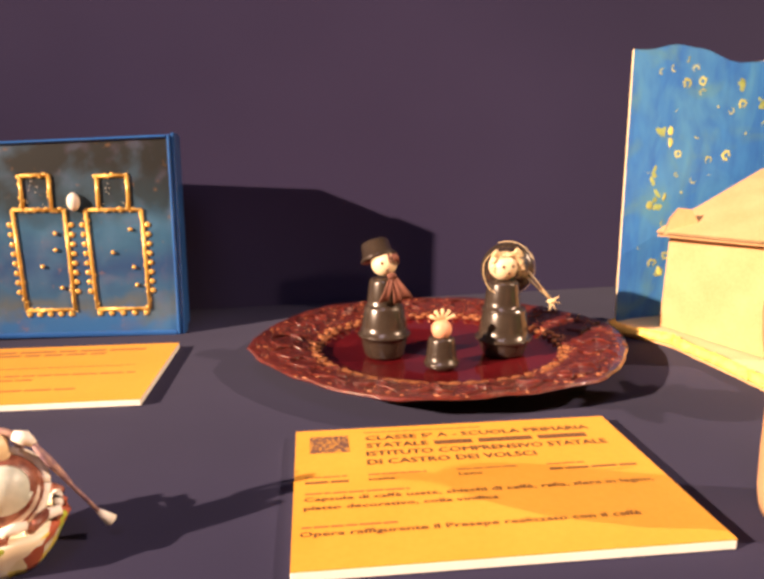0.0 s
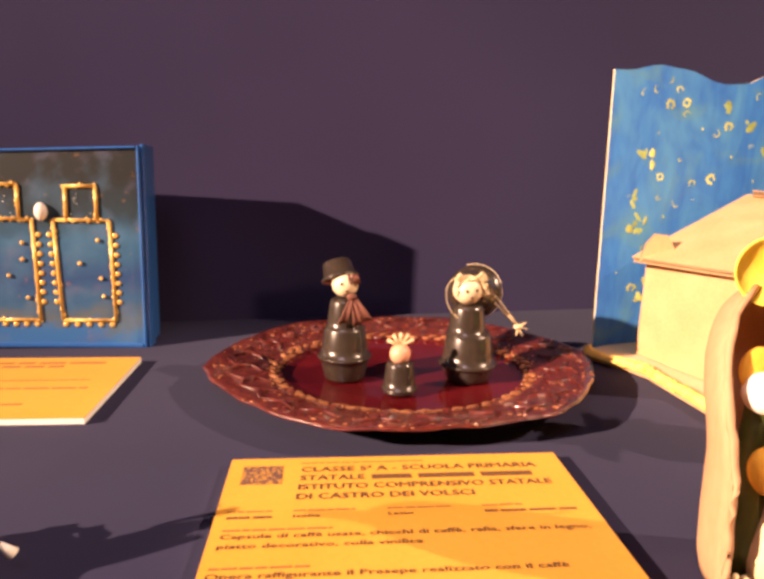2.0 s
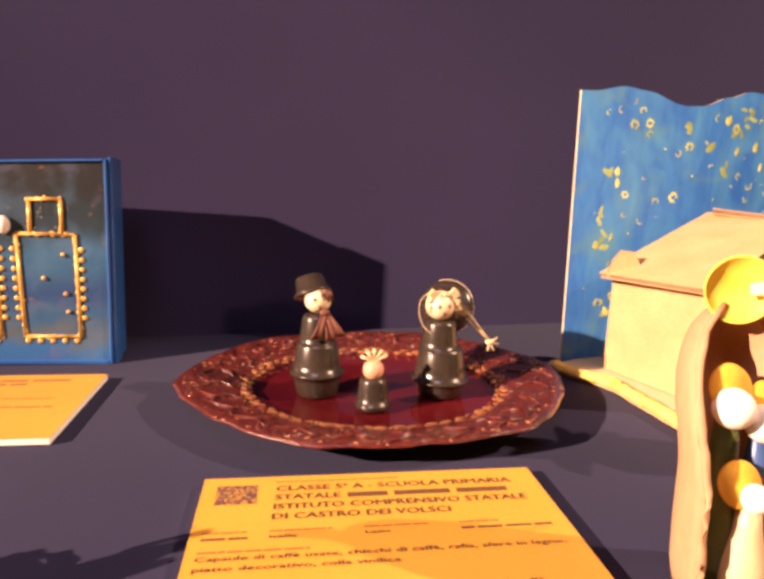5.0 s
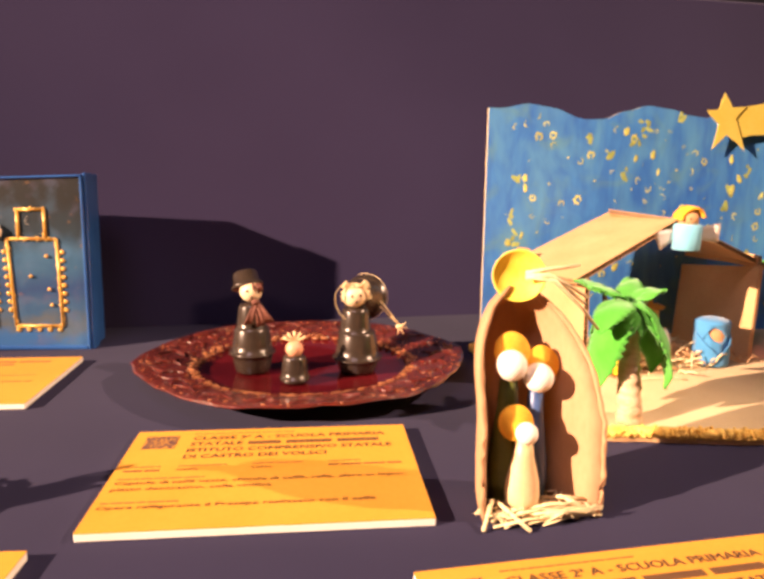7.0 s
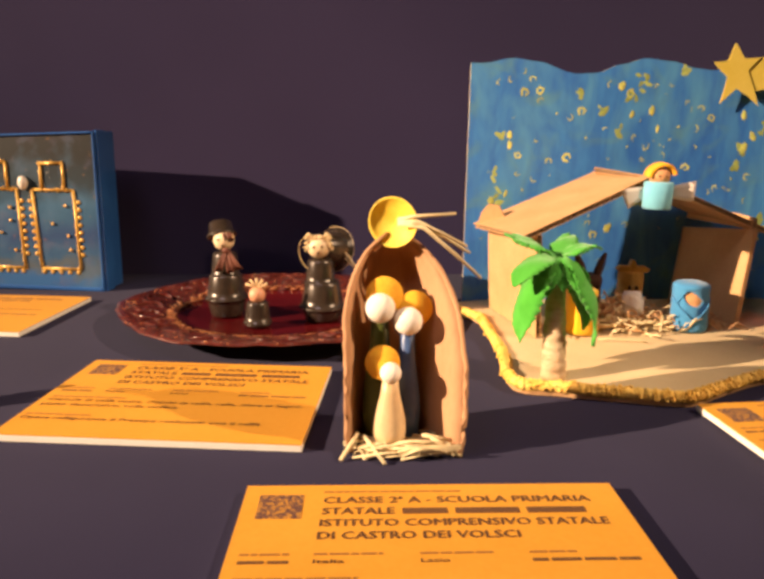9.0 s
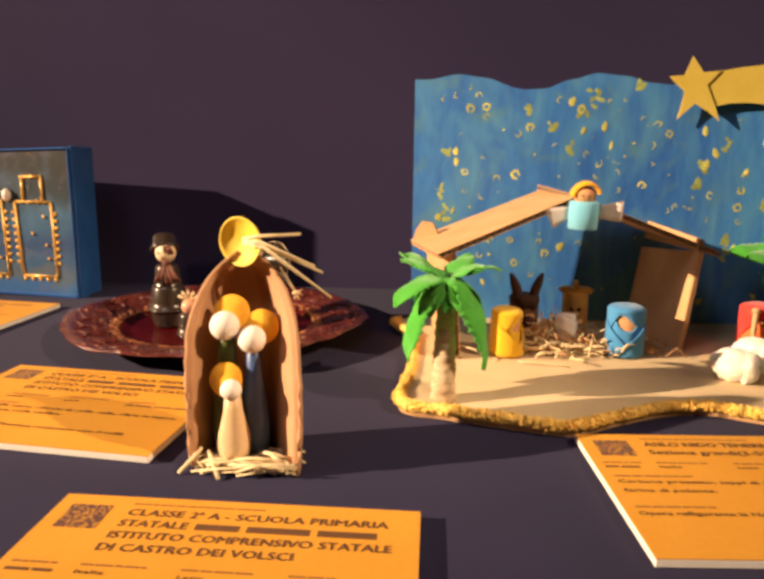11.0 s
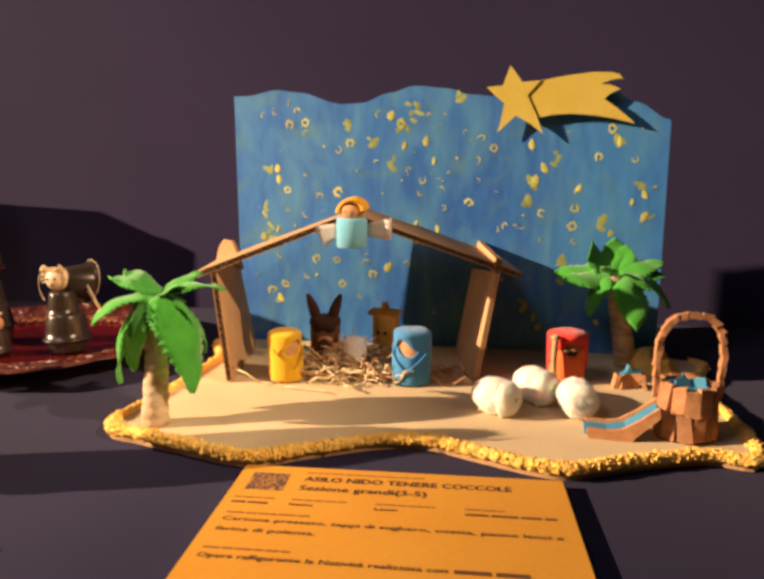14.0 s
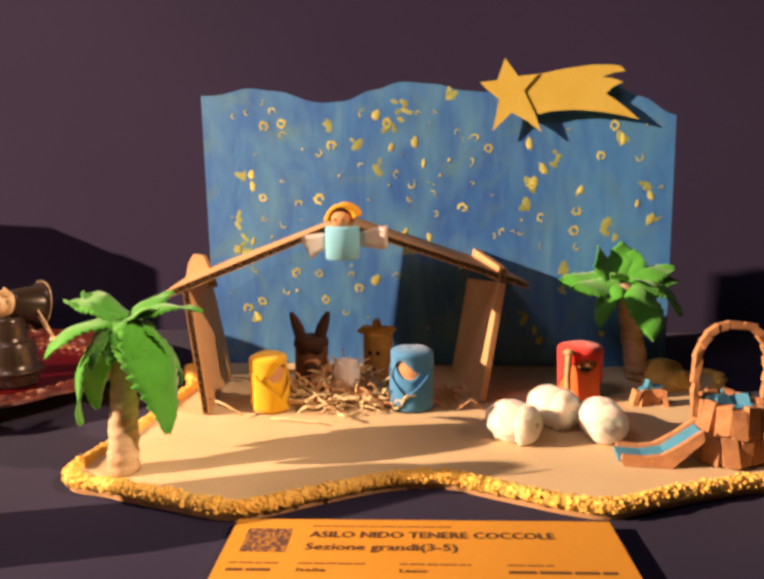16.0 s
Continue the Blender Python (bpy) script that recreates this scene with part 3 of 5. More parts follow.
def capsule(f, r, h, m, mat=CAPSULE):
    """A used coffee capsule, its wide rim down."""
    lip = min(0.0024, h * 0.45)
    return f.lathe([(0, 0.0), (r * 1.12, 0.0), (r * 1.14, lip * 0.4), (r * 1.12, lip * 0.8), (r, lip), (r * 0.97, max(h * 0.35, lip * 1.2)), (r * 0.86, h * 0.86), (r * 0.80, h * 0.95), (r * 0.66, h), (0, h)], mat, m, 36)


Z = 0.0085
f = Form()
capsule(f, 0.0205, 0.0215, pose(0, 0, 0.0215, 180, 0, 0))
capsule(f, 0.0205, 0.028, pose(0, 0, 0.020))
capsule(f, 0.0150, 0.028, pose(0, 0, 0.043))
f.ball(0.0112, BEAD, pose(0, -0.002, 0.0835), sub=3)
f.lathe([(0, 0.017), (0.0108, 0.017), (0.0122, 0.0155), (0.0138, 0.004), (0.0162, 0.003), (0.0162, 0.001), (0.0138, 0.0), (0, 0.0)], CAPSULE, pose(-0.003, 0.0045, 0.0855, -24, -12, 0), 32)
for dx, dz in ((-0.0045, 0.002), (0.004, 0.0025), (0.000, -0.0045)):
    f.ball(0.0016, INK, pose(dx, -0.0126, 0.0835 + dz), (1, 0.5, 1), sub=1)
for dx, dz, wide in ((-0.0085, -0.0215, 0.0034), (0.0125, -0.0200, 0.0042), (0.0045, -0.0235, 0.0030)):
    rows = []
    for t in np.linspace(0, 1, 7):
        c = Vector((0.004 + dx * t ** 0.9, -0.0125 - 0.0060 * math.sin(t * 2.2), 0.0745 + dz * t))
        rows.append([c + Vector((u * wide * (0.45 + 0.75 * t), 0.0008 * math.cos(3 * u), 0.18 * u * wide)) for u in (-1, -0.4, 0.3, 1)])
    f.sheet(rows, 0.0008, SCARF)
f.ball(0.0034, SCARF, pose(0.004, -0.0135, 0.0745), (1.3, 0.8, 0.9), sub=2)
for k in range(16):
    a = rnd(-0.2, 1.15)
    f.tube([(0.0095 * math.sin(a), -0.0095, 0.0925), (0.0112 * math.sin(a), -0.0120, 0.0895), (0.0120 * math.sin(a) + 0.001, -0.0125 * math.cos(a * 0.8), 0.0895 - rnd(0.003, 0.007))], [0.0008, 0.0008, 0.0004], SCARF, n=4)
thing("capsule_figure", f, pose(0.2595, 0.760, Z), "figure of stacked dark coffee capsules with bead head and brown scarf", "figurine", "capsule figures")
f = Form()
capsule(f, 0.0222, 0.0165, pose(0.0035, 0, 0.0165, 180, 0, 0))
capsule(f, 0.0222, 0.030, pose(0.0035, 0, 0.014))
capsule(f, 0.0160, 0.027, pose(0.0015, 0, 0.040))
f.ball(0.0125, BEAD, pose(0, -0.003, 0.080), sub=3)
for dx, dz in ((-0.0045, 0.001), (0.004, 0.0015), (0.000, -0.005)):
    f.ball(0.0017, INK, pose(dx, -0.0148, 0.080 + dz), (1, 0.5, 1), sub=1)
for k in range(44):
    a = rnd(-0.25, math.pi + 0.25)
    tip = rnd(0.0125, 0.0158) if abs(math.cos(a)) > 0.5 else rnd(0.0118, 0.0134)
    f.tube([(0, -0.003, 0.0918), (0.0095 * math.cos(a), -0.007, 0.0805 + 0.0105 * math.sin(a) + rnd(-0.001, 0.001)), (tip * math.cos(a), -0.0125 + rnd(-0.001, 0.002), 0.0795 + (tip - 0.002) * math.sin(a))], [0.0009, 0.0012, 0.0007], RAFFIA, n=5)
for side in (-1, 1):
    for k in range(12):
        a = 0.75 + rnd(-0.45, 0.45)
        f.tube([(side * 0.004, -0.006, 0.0905), (side * (0.004 + 0.007 * math.cos(a)), -0.010, 0.0870 + 0.006 * math.sin(a)), (side * (0.004 + 0.0115 * math.cos(a)), -0.0118 + rnd(-0.001, 0.001), 0.0850 + 0.0125 * math.sin(a))], [0.0011, 0.0013, 0.0007], RAFFIA, n=5)
hood = Matrix.Translation((0.003, 0.003, 0.0785)) @ Vector((0.48, 0.84, -0.24)).to_track_quat("Z", "Y").to_matrix().to_4x4()
f.lathe([(0, -0.002), (0.0115, -0.002), (0.0135, 0.0), (0.0200, 0.022), (0.0210, 0.0245), (0.0238, 0.0255), (0.0238, 0.0275), (0, 0.0275)], CAPSULE, hood, 36)
f.tube([hood @ Vector((0.0248 * math.cos(a), 0.0248 * math.sin(a), 0.0262)) for a in np.linspace(1.2, 4.9, 22)], 0.0003, RAFFIA, n=5)
f.tube(smooth_run([(0.002, -0.004, 0.0925), (-0.011, -0.006, 0.0915), (-0.0188, -0.007, 0.0850), (-0.0200, -0.008, 0.0745), (-0.0165, -0.010, 0.0640), (-0.0105, -0.013, 0.0580)], 6), 0.00032, RAFFIA, n=5)
for dz in (0, -0.006):
    f.tube([(0.028, 0.006, 0.072 + dz), (0.037, 0.002, 0.060 + dz * 0.6), (0.046, -0.002, 0.048)], 0.0011, RAFFIA, n=5)
f.ball(0.0030, RAFFIA, pose(0.047, -0.003, 0.046), (1.4, 1, 0.8), sub=2)
for dx, dz in ((0.007, 0.004), (0.008, -0.002), (0.004, -0.008), (-0.002, -0.008)):
    f.tube([(0.047, -0.003, 0.046), (0.047 + dx, -0.004, 0.046 + dz)], [0.0012, 0.0006], RAFFIA, n=5)
thing("capsule_figure", f, pose(0.361, 0.742, Z), "figure of stacked dark coffee capsules with bead head and raffia", "figurine", "capsule figures")
f = Form()
capsule(f, 0.0130, 0.023, pose(0, 0, 0.0045))
capsule(f, 0.0125, 0.0045, pose(0, 0, 0.0045, 180, 0, 0))
f.ball(0.0085, PINK, pose(0, 0, 0.0335), sub=3)
for k in range(5):
    a = math.radians(-62 + 31 * k)
    f.tube([(0, 0, 0.040), (0.006 * math.sin(a), -0.001, 0.040 + 0.006 * math.cos(a)), (0.012 * math.sin(a), -0.002, 0.041 + 0.010 * math.cos(a))], [0.0016, 0.0013, 0.0016], RAFFIA, n=6)
thing("capsule_figure", f, pose(0.2985, 0.716, Z), "small coffee capsule figure with pink bead head and raffia tuft", "figurine", "capsule figures")

# ---- the cardboard niche with wax figures ----
NX, NY = 0.4285, 0.470
niche = thing("cardboard_niche", None, pose(NX, NY, 0.0005), "upright hollow niche of bent brown cardboard with hay at its foot", "niche")


def half_width(z):
    zs = [0.0, 0.010, 0.03, 0.06, 0.09, 0.105, 0.118, 0.128, 0.137]
    ws = [0.0355, 0.0375, 0.0382, 0.038, 0.0365, 0.033, 0.027, 0.0195, 0.007]
    return float(np.interp(z, zs, ws))


grid = []
for z in np.linspace(0.0, 0.137, 26):
    w, row = half_width(z) - 0.0024, []
    wob = 0.0005 * math.sin(z * 190) + 0.0004 * math.sin(z * 410)
    for k in range(33):
        a = math.pi * k / 32
        c, q = math.cos(a), math.sin(a)
        x, deep = -w * math.copysign(abs(c) ** 0.62, c), 0.031 * q ** 0.66 * (w / 0.0365) ** 0.9
        x -= deep * (0.80 if x > 0 else 0.18) * x / w
        high = max(0.0, (z - 0.06) / 0.077)
        front = (0.0170 if x > 0 else 0.0085) * max(0.0, 1 - (z / 0.13) ** 2) * (1 - q) ** 1.3
        row.append((x - 0.005 * high, deep - 0.0105 - front + 0.027 * high ** 1.5 + wob * (1 - q) ** 3, z))
    grid.append(row)
part("shell", Form().sheet(grid, -0.0038, NICHE_CARD), niche, None, "bent corrugated cardboard shell")
edge = [Vector(row[0]) for row in grid] + [Vector(row[-1]) for row in reversed(grid)]
for half in (edge[:26], edge[26:]):
    f = Form()
    run = []
    for p in half:
        out = Vector((p.x, 0, 0.5 * (p.z - 0.07) if p.z > 0.09 else 0.0)).normalized()
        run.append(p + out * 0.0022 + Vector((rnd(-0.0003, 0.0003), rnd(-0.0006, 0.0002), 0)))
    f.tube(run, [rnd(0.0013, 0.0021) for _ in run], NICHE_CARD, n=7)
    part("torn_edge", f, niche, None, "pale torn cardboard edge")


def spiral_disc(f, r, t, mat, m, turns=8):
    pts = []
    for k in range(turns * 22):
        a, rr = 2 * math.pi * k / 22, r * (k + 6) / (turns * 22 + 6)
        pts.append((rr * math.cos(a), 0, rr * math.sin(a)))
    f.tube(pts, r / turns * 0.56, mat, m @ Matrix.Diagonal((1, 0.9 * t / (r / turns * 1.12), 1, 1)), 5)
    return f.lathe([(0, -t * 0.46), (r * 0.97, -t * 0.46), (r * 0.97, t * 0.46), (0, t * 0.46)], mat, m @ pose(0, 0, 0, 90, 0, 0), 32)


star = thing("comet_dish", None, pose(0.4222, 0.4835, 0.1478, 0, 0, -22), "shallow yellow dish with a straw tail above the niche", "ornament")
part("dish", Form().lathe([(0, -0.0048), (0.0095, -0.0038), (0.0150, -0.0004), (0.0166, 0.0026), (0.0168, 0.0034), (0.0162, 0.0037), (0.0148, 0.0020), (0.0090, -0.0014), (0, -0.0024)], COIL, pose(0, 0, 0, 90, 0, 0), 40), star)
for k, (x, z, y) in enumerate(((0.038, 0.006, 0.012), (0.045, -0.016, 0.018), (0.054, -0.038, 0.024), (0.045, -0.022, 0.028))):
    part("straw", Form().tube([(0.004, -0.004, 0.002 - 0.001 * k), (x * 0.4, -0.006, z * 0.15 + 0.004), (x * 0.75, y * 0.5 - 0.004, z * 0.6 + 0.002), (x, y, z)], [0.0016, 0.0014, 0.0012, 0.0010], STRAW, n=6), star)


def wax_figure(x, y, ball_z, r, halo, body, body_r, tilt, label):
    f = Form()
    f.lathe([(0, 0), (body_r * 0.95, 0), (body_r * 1.05, ball_z * 0.16), (body_r, ball_z * 0.34), (body_r * 0.62, ball_z * 0.68), (body_r * 0.5, ball_z - r * 0.7), (0, ball_z - r * 0.4)], body, None, 24)
    f.ball(r, WHITE_BALL, pose(0, -0.003, ball_z), sub=3)
    f.lathe([(0, -0.0012), (halo, -0.0012), (halo + 0.0006, 0), (halo, 0.0012), (0, 0.0012)], HAIR, pose(tilt, r * 0.35, ball_z + r * 0.75, 72, 0, tilt * 800), 28)
    return thing("wax_figure", f, pose(x, y, 0.005), label, "figurine", "wax figures in the niche")


wax_figure(0.4128, 0.470, 0.0888, 0.0098, 0.0118, GREEN_WAX, 0.011, 0.003, "dark green wax figure with white ball head and yellow halo")
wax_figure(0.4310, 0.469, 0.0803, 0.0094, 0.0112, BLUE_WAX, 0.009, 0.005, "blue wax figure with white ball head and yellow halo")
wax_figure(0.4192, 0.457, 0.0490, 0.0070, 0.0108, WAX, 0.0104, -0.005, "small cream wax figure with white ball head and yellow halo")
f = Form()
for k in range(90):
    x, y, a, s = rnd(-0.031, 0.031), rnd(-0.020, 0.006), rnd(0, 6.28), rnd(0.006, 0.015)
    z = rnd(0.001, 0.006)
    f.tube([(x - s * math.cos(a), y - s * math.sin(a) * 0.5, z), (x, y, z + rnd(0, 0.003)), (x + s * math.cos(a), y + s * math.sin(a) * 0.5, z + rnd(-0.001, 0.002))], 0.0007, STRAW, n=4)
for k in range(46):
    x, y, s, up = rnd(-0.018, 0.026), rnd(-0.024, -0.012), rnd(0.010, 0.022), rnd(-0.06, 0.20)
    z = rnd(0.0015, 0.0085) * (1.0 if x > -0.01 else 0.6)
    p0, p1 = Vector((x - s, y + rnd(-0.006, 0.006), z - s * up)), Vector((x + s, y + rnd(-0.006, 0.006), z + s * up))
    p0.z, p1.z = max(p0.z, 0.0012), max(p1.z, 0.0012)
    p0.x, p1.x = max(p0.x, -0.034), min(p1.x, 0.037)
    f.tube([p0, (p0 + p1) / 2 + Vector((0, 0, rnd(0, 0.002))), p1], rnd(0.0006, 0.0010), STRAW, n=4)
for a, b in (((-0.030, -0.011, 0.012), (-0.040, -0.027, 0.001)), ((-0.026, -0.010, 0.010), (-0.012, -0.031, 0.001)), ((0.018, -0.012, 0.010), (0.035, -0.018, 0.003)), ((0.012, -0.010, 0.011), (0.033, -0.012, 0.008))):
    f.tube([a, b], 0.0014, STRAW, n=5)
thing("straw_bed", f, pose(NX, NY - 0.007, 0.0005, 0, 0, -3), "loose pale straw at the foot of the niche", "straw", kind="stuff")

# ---- the stable scene on its board ----
G = 0.0085  # top of the board
FRONT = [(0.527, 0.556), (0.563, 0.540), (0.597, 0.530), (0.648, 0.517), (0.669, 0.523), (0.700, 0.541), (0.740, 0.561), (0.775, 0.566), (0.806, 0.554), (0.852, 0.536), (0.876, 0.535), (0.915, 0.553), (0.970, 0.573), (1.004, 0.572)]
EDGE = FRONT + [(1.012, 0.640), (1.004, 0.730), (0.998, 0.826), (0.548, 0.826), (0.538, 0.740), (0.534, 0.630)]


def smoothed(points, steps):
    """A closed run of points with rounded corners."""
    out, n = [], len(points)
    for i in range(n):
        a, b, c, d = (Vector(points[(i + k) % n]) for k in (-1, 0, 1, 2))
        for s in range(steps):
            t = s / steps
            out.append(0.5 * ((2 * b) + (c - a) * t + (2 * a - 5 * b + 4 * c - d) * t * t + (3 * b - a - 3 * c + d) * t ** 3))
    return out


rim = smoothed(EDGE, 5)
board = thing("stable_board", None, pose(0, 0, 0.0005), "pressed cardboard base with a wavy edge of yellow cornmeal", "base board")
f = Form()
n = len(rim)
verts = [(p.x, p.y, 0.0) for p in rim] + [(p.x, p.y, G - 0.001) for p in rim]
f.add(verts, [tuple(range(n, 2 * n)), tuple(range(n - 1, -1, -1))], PRESSED, None, False)
f.add(verts, [(i, (i + 1) % n, (i + 1) % n + n, i + n) for i in range(n)], BOARD, None, False)
part("panel", f, board, None, "flat pressed cardboard panel")
f = Form()
fine = smoothed(EDGE, 34)
gap = max(range(len(fine)), key=lambda i: (fine[i].y >= 0.815) * (i + 1))
fine = [p for p in fine[gap:] + fine[:gap] if p.y < 0.815]
mid = Vector((0.77, 0.69))
core = [Vector((p.x, p.y, 0)) + Vector(((mid.x - p.x) * 0.004, (mid.y - p.y) * 0.016, G - 0.0014)) for p in fine]
f.tube([p + Vector((rnd(-0.0006, 0.0006), rnd(-0.0006, 0.0006), rnd(-0.0005, 0.0005))) for p in core], [rnd(0.0042, 0.0051) for _ in core], GRAIN, n=9)
for i, p in enumerate(core):
    heap = 1 + 0.35 * noise.noise(Vector((i * 0.13, 0, 0))) + 0.25 * noise.noise(Vector((i * 0.43, 5, 0)))
    for k in range(12):
        a, up = rnd(0, 6.2832), rnd(-0.35, 1.0)
        q = p + Vector((math.cos(a), math.sin(a), 0)) * 0.0052 * heap * math.sqrt(1 - up * up) * rnd(0.75, 1.2) + Vector((0, 0, 0.0046 * up * heap))
        s = rnd(0.0005, 0.0010) if k % 4 else rnd(0.0010, 0.0017)
        crumb = bmesh.new()
        bmesh.ops.create_icosphere(crumb, subdivisions=1, radius=s, matrix=Matrix.Diagonal((1, rnd(0.7, 1.3), rnd(0.6, 1.1), 1)))
        f.bm(crumb, GRAIN, pose(q.x, q.y, max(q.z, s), rnd(0, 90), rnd(0, 90), 0), False)
tagged(part("cornmeal_edge", f, board, None, "crumbly yellow cornmeal border"), kind="stuff")

# a heap of cornmeal at the back corner of the board
b = bmesh.new()
bmesh.ops.create_icosphere(b, subdivisions=5, radius=1)
for v in b.verts:
    c = v.co
    c.z = max(c.z, 0.0)
    lump = 1 + 0.16 * noise.noise(c * 2.3) + 0.07 * noise.noise(c * 7.0) + 0.04 * noise.noise(c * 19.0)
    v.co = Vector((c.x * 0.024 * lump, c.y * 0.030 * lump, c.z ** 1.3 * 0.0195 * lump))
    if c.y < -0.35 and c.x > 0:
        v.co.x *= 1.25
f = Form().bm(b, GRAIN)
for k in range(260):
    a, q = rnd(0, 6.2832), rnd(0.2, 1.25)
    s = rnd(0.0005, 0.0011)
    crumb = bmesh.new()
    bmesh.ops.create_icosphere(crumb, subdivisions=1, radius=s)
    f.bm(crumb, GRAIN, pose(0.024 * q * math.cos(a), 0.030 * q * math.sin(a), 0.0195 * max(0.0, 1 - q * q) ** 0.65 + s * 0.4, rnd(0, 90), rnd(0, 90), 0), False)
thing("cornmeal_heap", f, pose(0.978, 0.782, G), "small heap of yellow cornmeal on the board beside a palm", "heap", kind="stuff")

# backdrop
BACK_Y = 0.832
TOP = [(0.531, 0.283), (0.545, 0.283), (0.580, 0.289), (0.605, 0.286), (0.653, 0.273), (0.675, 0.274), (0.705, 0.284), (0.733, 0.291), (0.765, 0.288), (0.792, 0.281), (0.815, 0.279), (0.85, 0.290), (0.90, 0.295), (0.935, 0.283), (0.956, 0.272), (0.992, 0.253)]
back = thing("painted_backdrop", None, pose(0, BACK_Y, 0.0005), "blue painted board with a wavy top and yellow stamped stars", "backdrop board")
pts = []
for (x0, z0), (x1, z1) in zip(TOP, TOP[1:]):
    for k in range(4):
        t = k / 4
        pts.append((x0 + (x1 - x0) * t, z0 + (z1 - z0) * (t * t * (3 - 2 * t))))
pts.append(TOP[-1])
part("panel", Form().slab([(0.531, 0.0)] + pts + [(0.994, 0.0)], 0.0025, SKY_PAINT, pose(0, 0, 0), PRESSED), back, None, "blue poster-painted foam board")


def ring_mesh(r, w, seed, gap):
    random.seed(seed)
    f, n = Form(), 16
    verts, faces = [], []
    steps = n if gap == 0 else n - gap
    for k in range(n if gap == 0 else steps + 1):
        a = 2 * math.pi * k / n
        ri, ro = r - w * rnd(0.1, 1.2), r + w * rnd(0.2, 1.3)
        verts += [(ri * math.cos(a), 0, ri * math.sin(a) * 1.15), ((ri + ro) / 2 * math.cos(a), -0.0002, (ri + ro) / 2 * math.sin(a) * 1.15), (ro * math.cos(a), 0, ro * math.sin(a) * 1.15)]
    m = len(verts) // 3
    for k in range(m if gap == 0 else m - 1):
        b, c = 3 * k, 3 * ((k + 1) % m)
        faces += [(b, b + 1, c + 1, c), (b + 1, b + 2, c + 2, c + 1)]
    return f.add(verts, faces, PAINT_YELLOW).mesh("paint_ring")


def dab_mesh(r, seed):
    random.seed(seed)
    n = 14
    ph = rnd(0, 6)
    rad = [r * (1 + 0.22 * math.sin(2 * math.pi * k / n * 2 + ph) + rnd(-0.28, 0.22)) for k in range(n)]
    verts = [(0, -0.0003, 0)] + [(rad[k] * 0.6 * math.cos(6.2832 * k / n), -0.00025, rad[k] * 0.7 * math.sin(6.2832 * k / n)) for k in range(n)]
    verts += [(rad[k] * math.cos(6.2832 * k / n), 0, rad[k] * 1.15 * math.sin(6.2832 * k / n)) for k in range(n)]
    faces = [(0, 1 + k, 1 + (k + 1) % n) for k in range(n)] + [(1 + k, 1 + n + k, 1 + n + (k + 1) % n, 1 + (k + 1) % n) for k in range(n)]
    return Form().add(verts, faces, PAINT_YELLOW).mesh("paint_dab")


RINGS = [ring_mesh(0.0031, 0.0015, 1, 0), ring_mesh(0.0030, 0.0008, 2, 5), ring_mesh(0.0033, 0.0016, 3, 2), ring_mesh(0.0024, 0.0008, 4, 8), ring_mesh(0.0034, 0.0007, 8, 9)]
DABS = [dab_mesh(0.0042, 5), dab_mesh(0.0032, 6), dab_mesh(0.0024, 7)]
random.seed(11)
RING_AT = [(0.718, 0.252), (0.649, 0.225), (0.662, 0.232), (0.590, 0.181), (0.627, 0.174), (0.648, 0.179), (0.817, 0.226), (0.905, 0.181), (0.924, 0.217), (0.936, 0.245), (0.960, 0.215), (0.903, 0.164), (0.901, 0.145), (0.904, 0.129), (0.792, 0.169), (0.612, 0.254),
           (0.613, 0.243), (0.594, 0.252), (0.860, 0.190), (0.611, 0.085), (0.622, 0.104), (0.646, 0.103), (0.679, 0.101), (0.687, 0.088), (0.652, 0.076), (0.673, 0.063), (0.569, 0.067), (0.585, 0.074), (0.725, 0.100), (0.578, 0.056)]
ARC_AT = [(0.800, 0.192), (0.765, 0.163), (0.762, 0.182), (0.740, 0.178), (0.727, 0.202), (0.692, 0.211), (0.787, 0.242), (0.803, 0.236), (0.798, 0.213), (0.766, 0.263), (0.603, 0.266), (0.566, 0.263), (0.611, 0.199), (0.591, 0.160), (0.611, 0.155), (0.822, 0.140),
          (0.831, 0.144), (0.841, 0.142), (0.849, 0.144), (0.869, 0.158), (0.871, 0.130), (0.981, 0.184), (0.579, 0.108), (0.579, 0.267), (0.592, 0.275), (0.742, 0.193), (0.695, 0.262), (0.749, 0.260)]
DAB_AT = [(0.707, 0.260), (0.722, 0.229), (0.745, 0.233), (0.754, 0.213), (0.704, 0.096), (0.759, 0.140), (0.561, 0.128), (0.578, 0.137), (0.856, 0.229), (0.944, 0.233), (0.972, 0.178), (0.960, 0.171), (0.973, 0.156), (0.735, 0.145), (0.870, 0.205),
          (0.906, 0.185), (0.579, 0.204), (0.580, 0.193), (0.861, 0.193), (0.616, 0.052), (0.579, 0.057), (0.865, 0.045), (0.870, 0.034), (0.931, 0.042), (0.902, 0.097)]
FACE_Y = -0.0027
for k, (x, z) in enumerate(RING_AT):
    part("paint_ring", RINGS[k % 3], back, pose(x, FACE_Y, z, 0, rnd(0, 360), 0) @ Matrix.Diagonal((rnd(0.85, 1.15), 1, rnd(0.85, 1.15), 1)))
for k, (x, z) in enumerate(ARC_AT):
    part("paint_arc", (RINGS[3], RINGS[1], RINGS[4])[k % 3], back, pose(x, FACE_Y, z, 0, rnd(0, 360), 0) @ Matrix.Diagonal((rnd(0.7, 1.1), 1, rnd(0.8, 1.3), 1)))
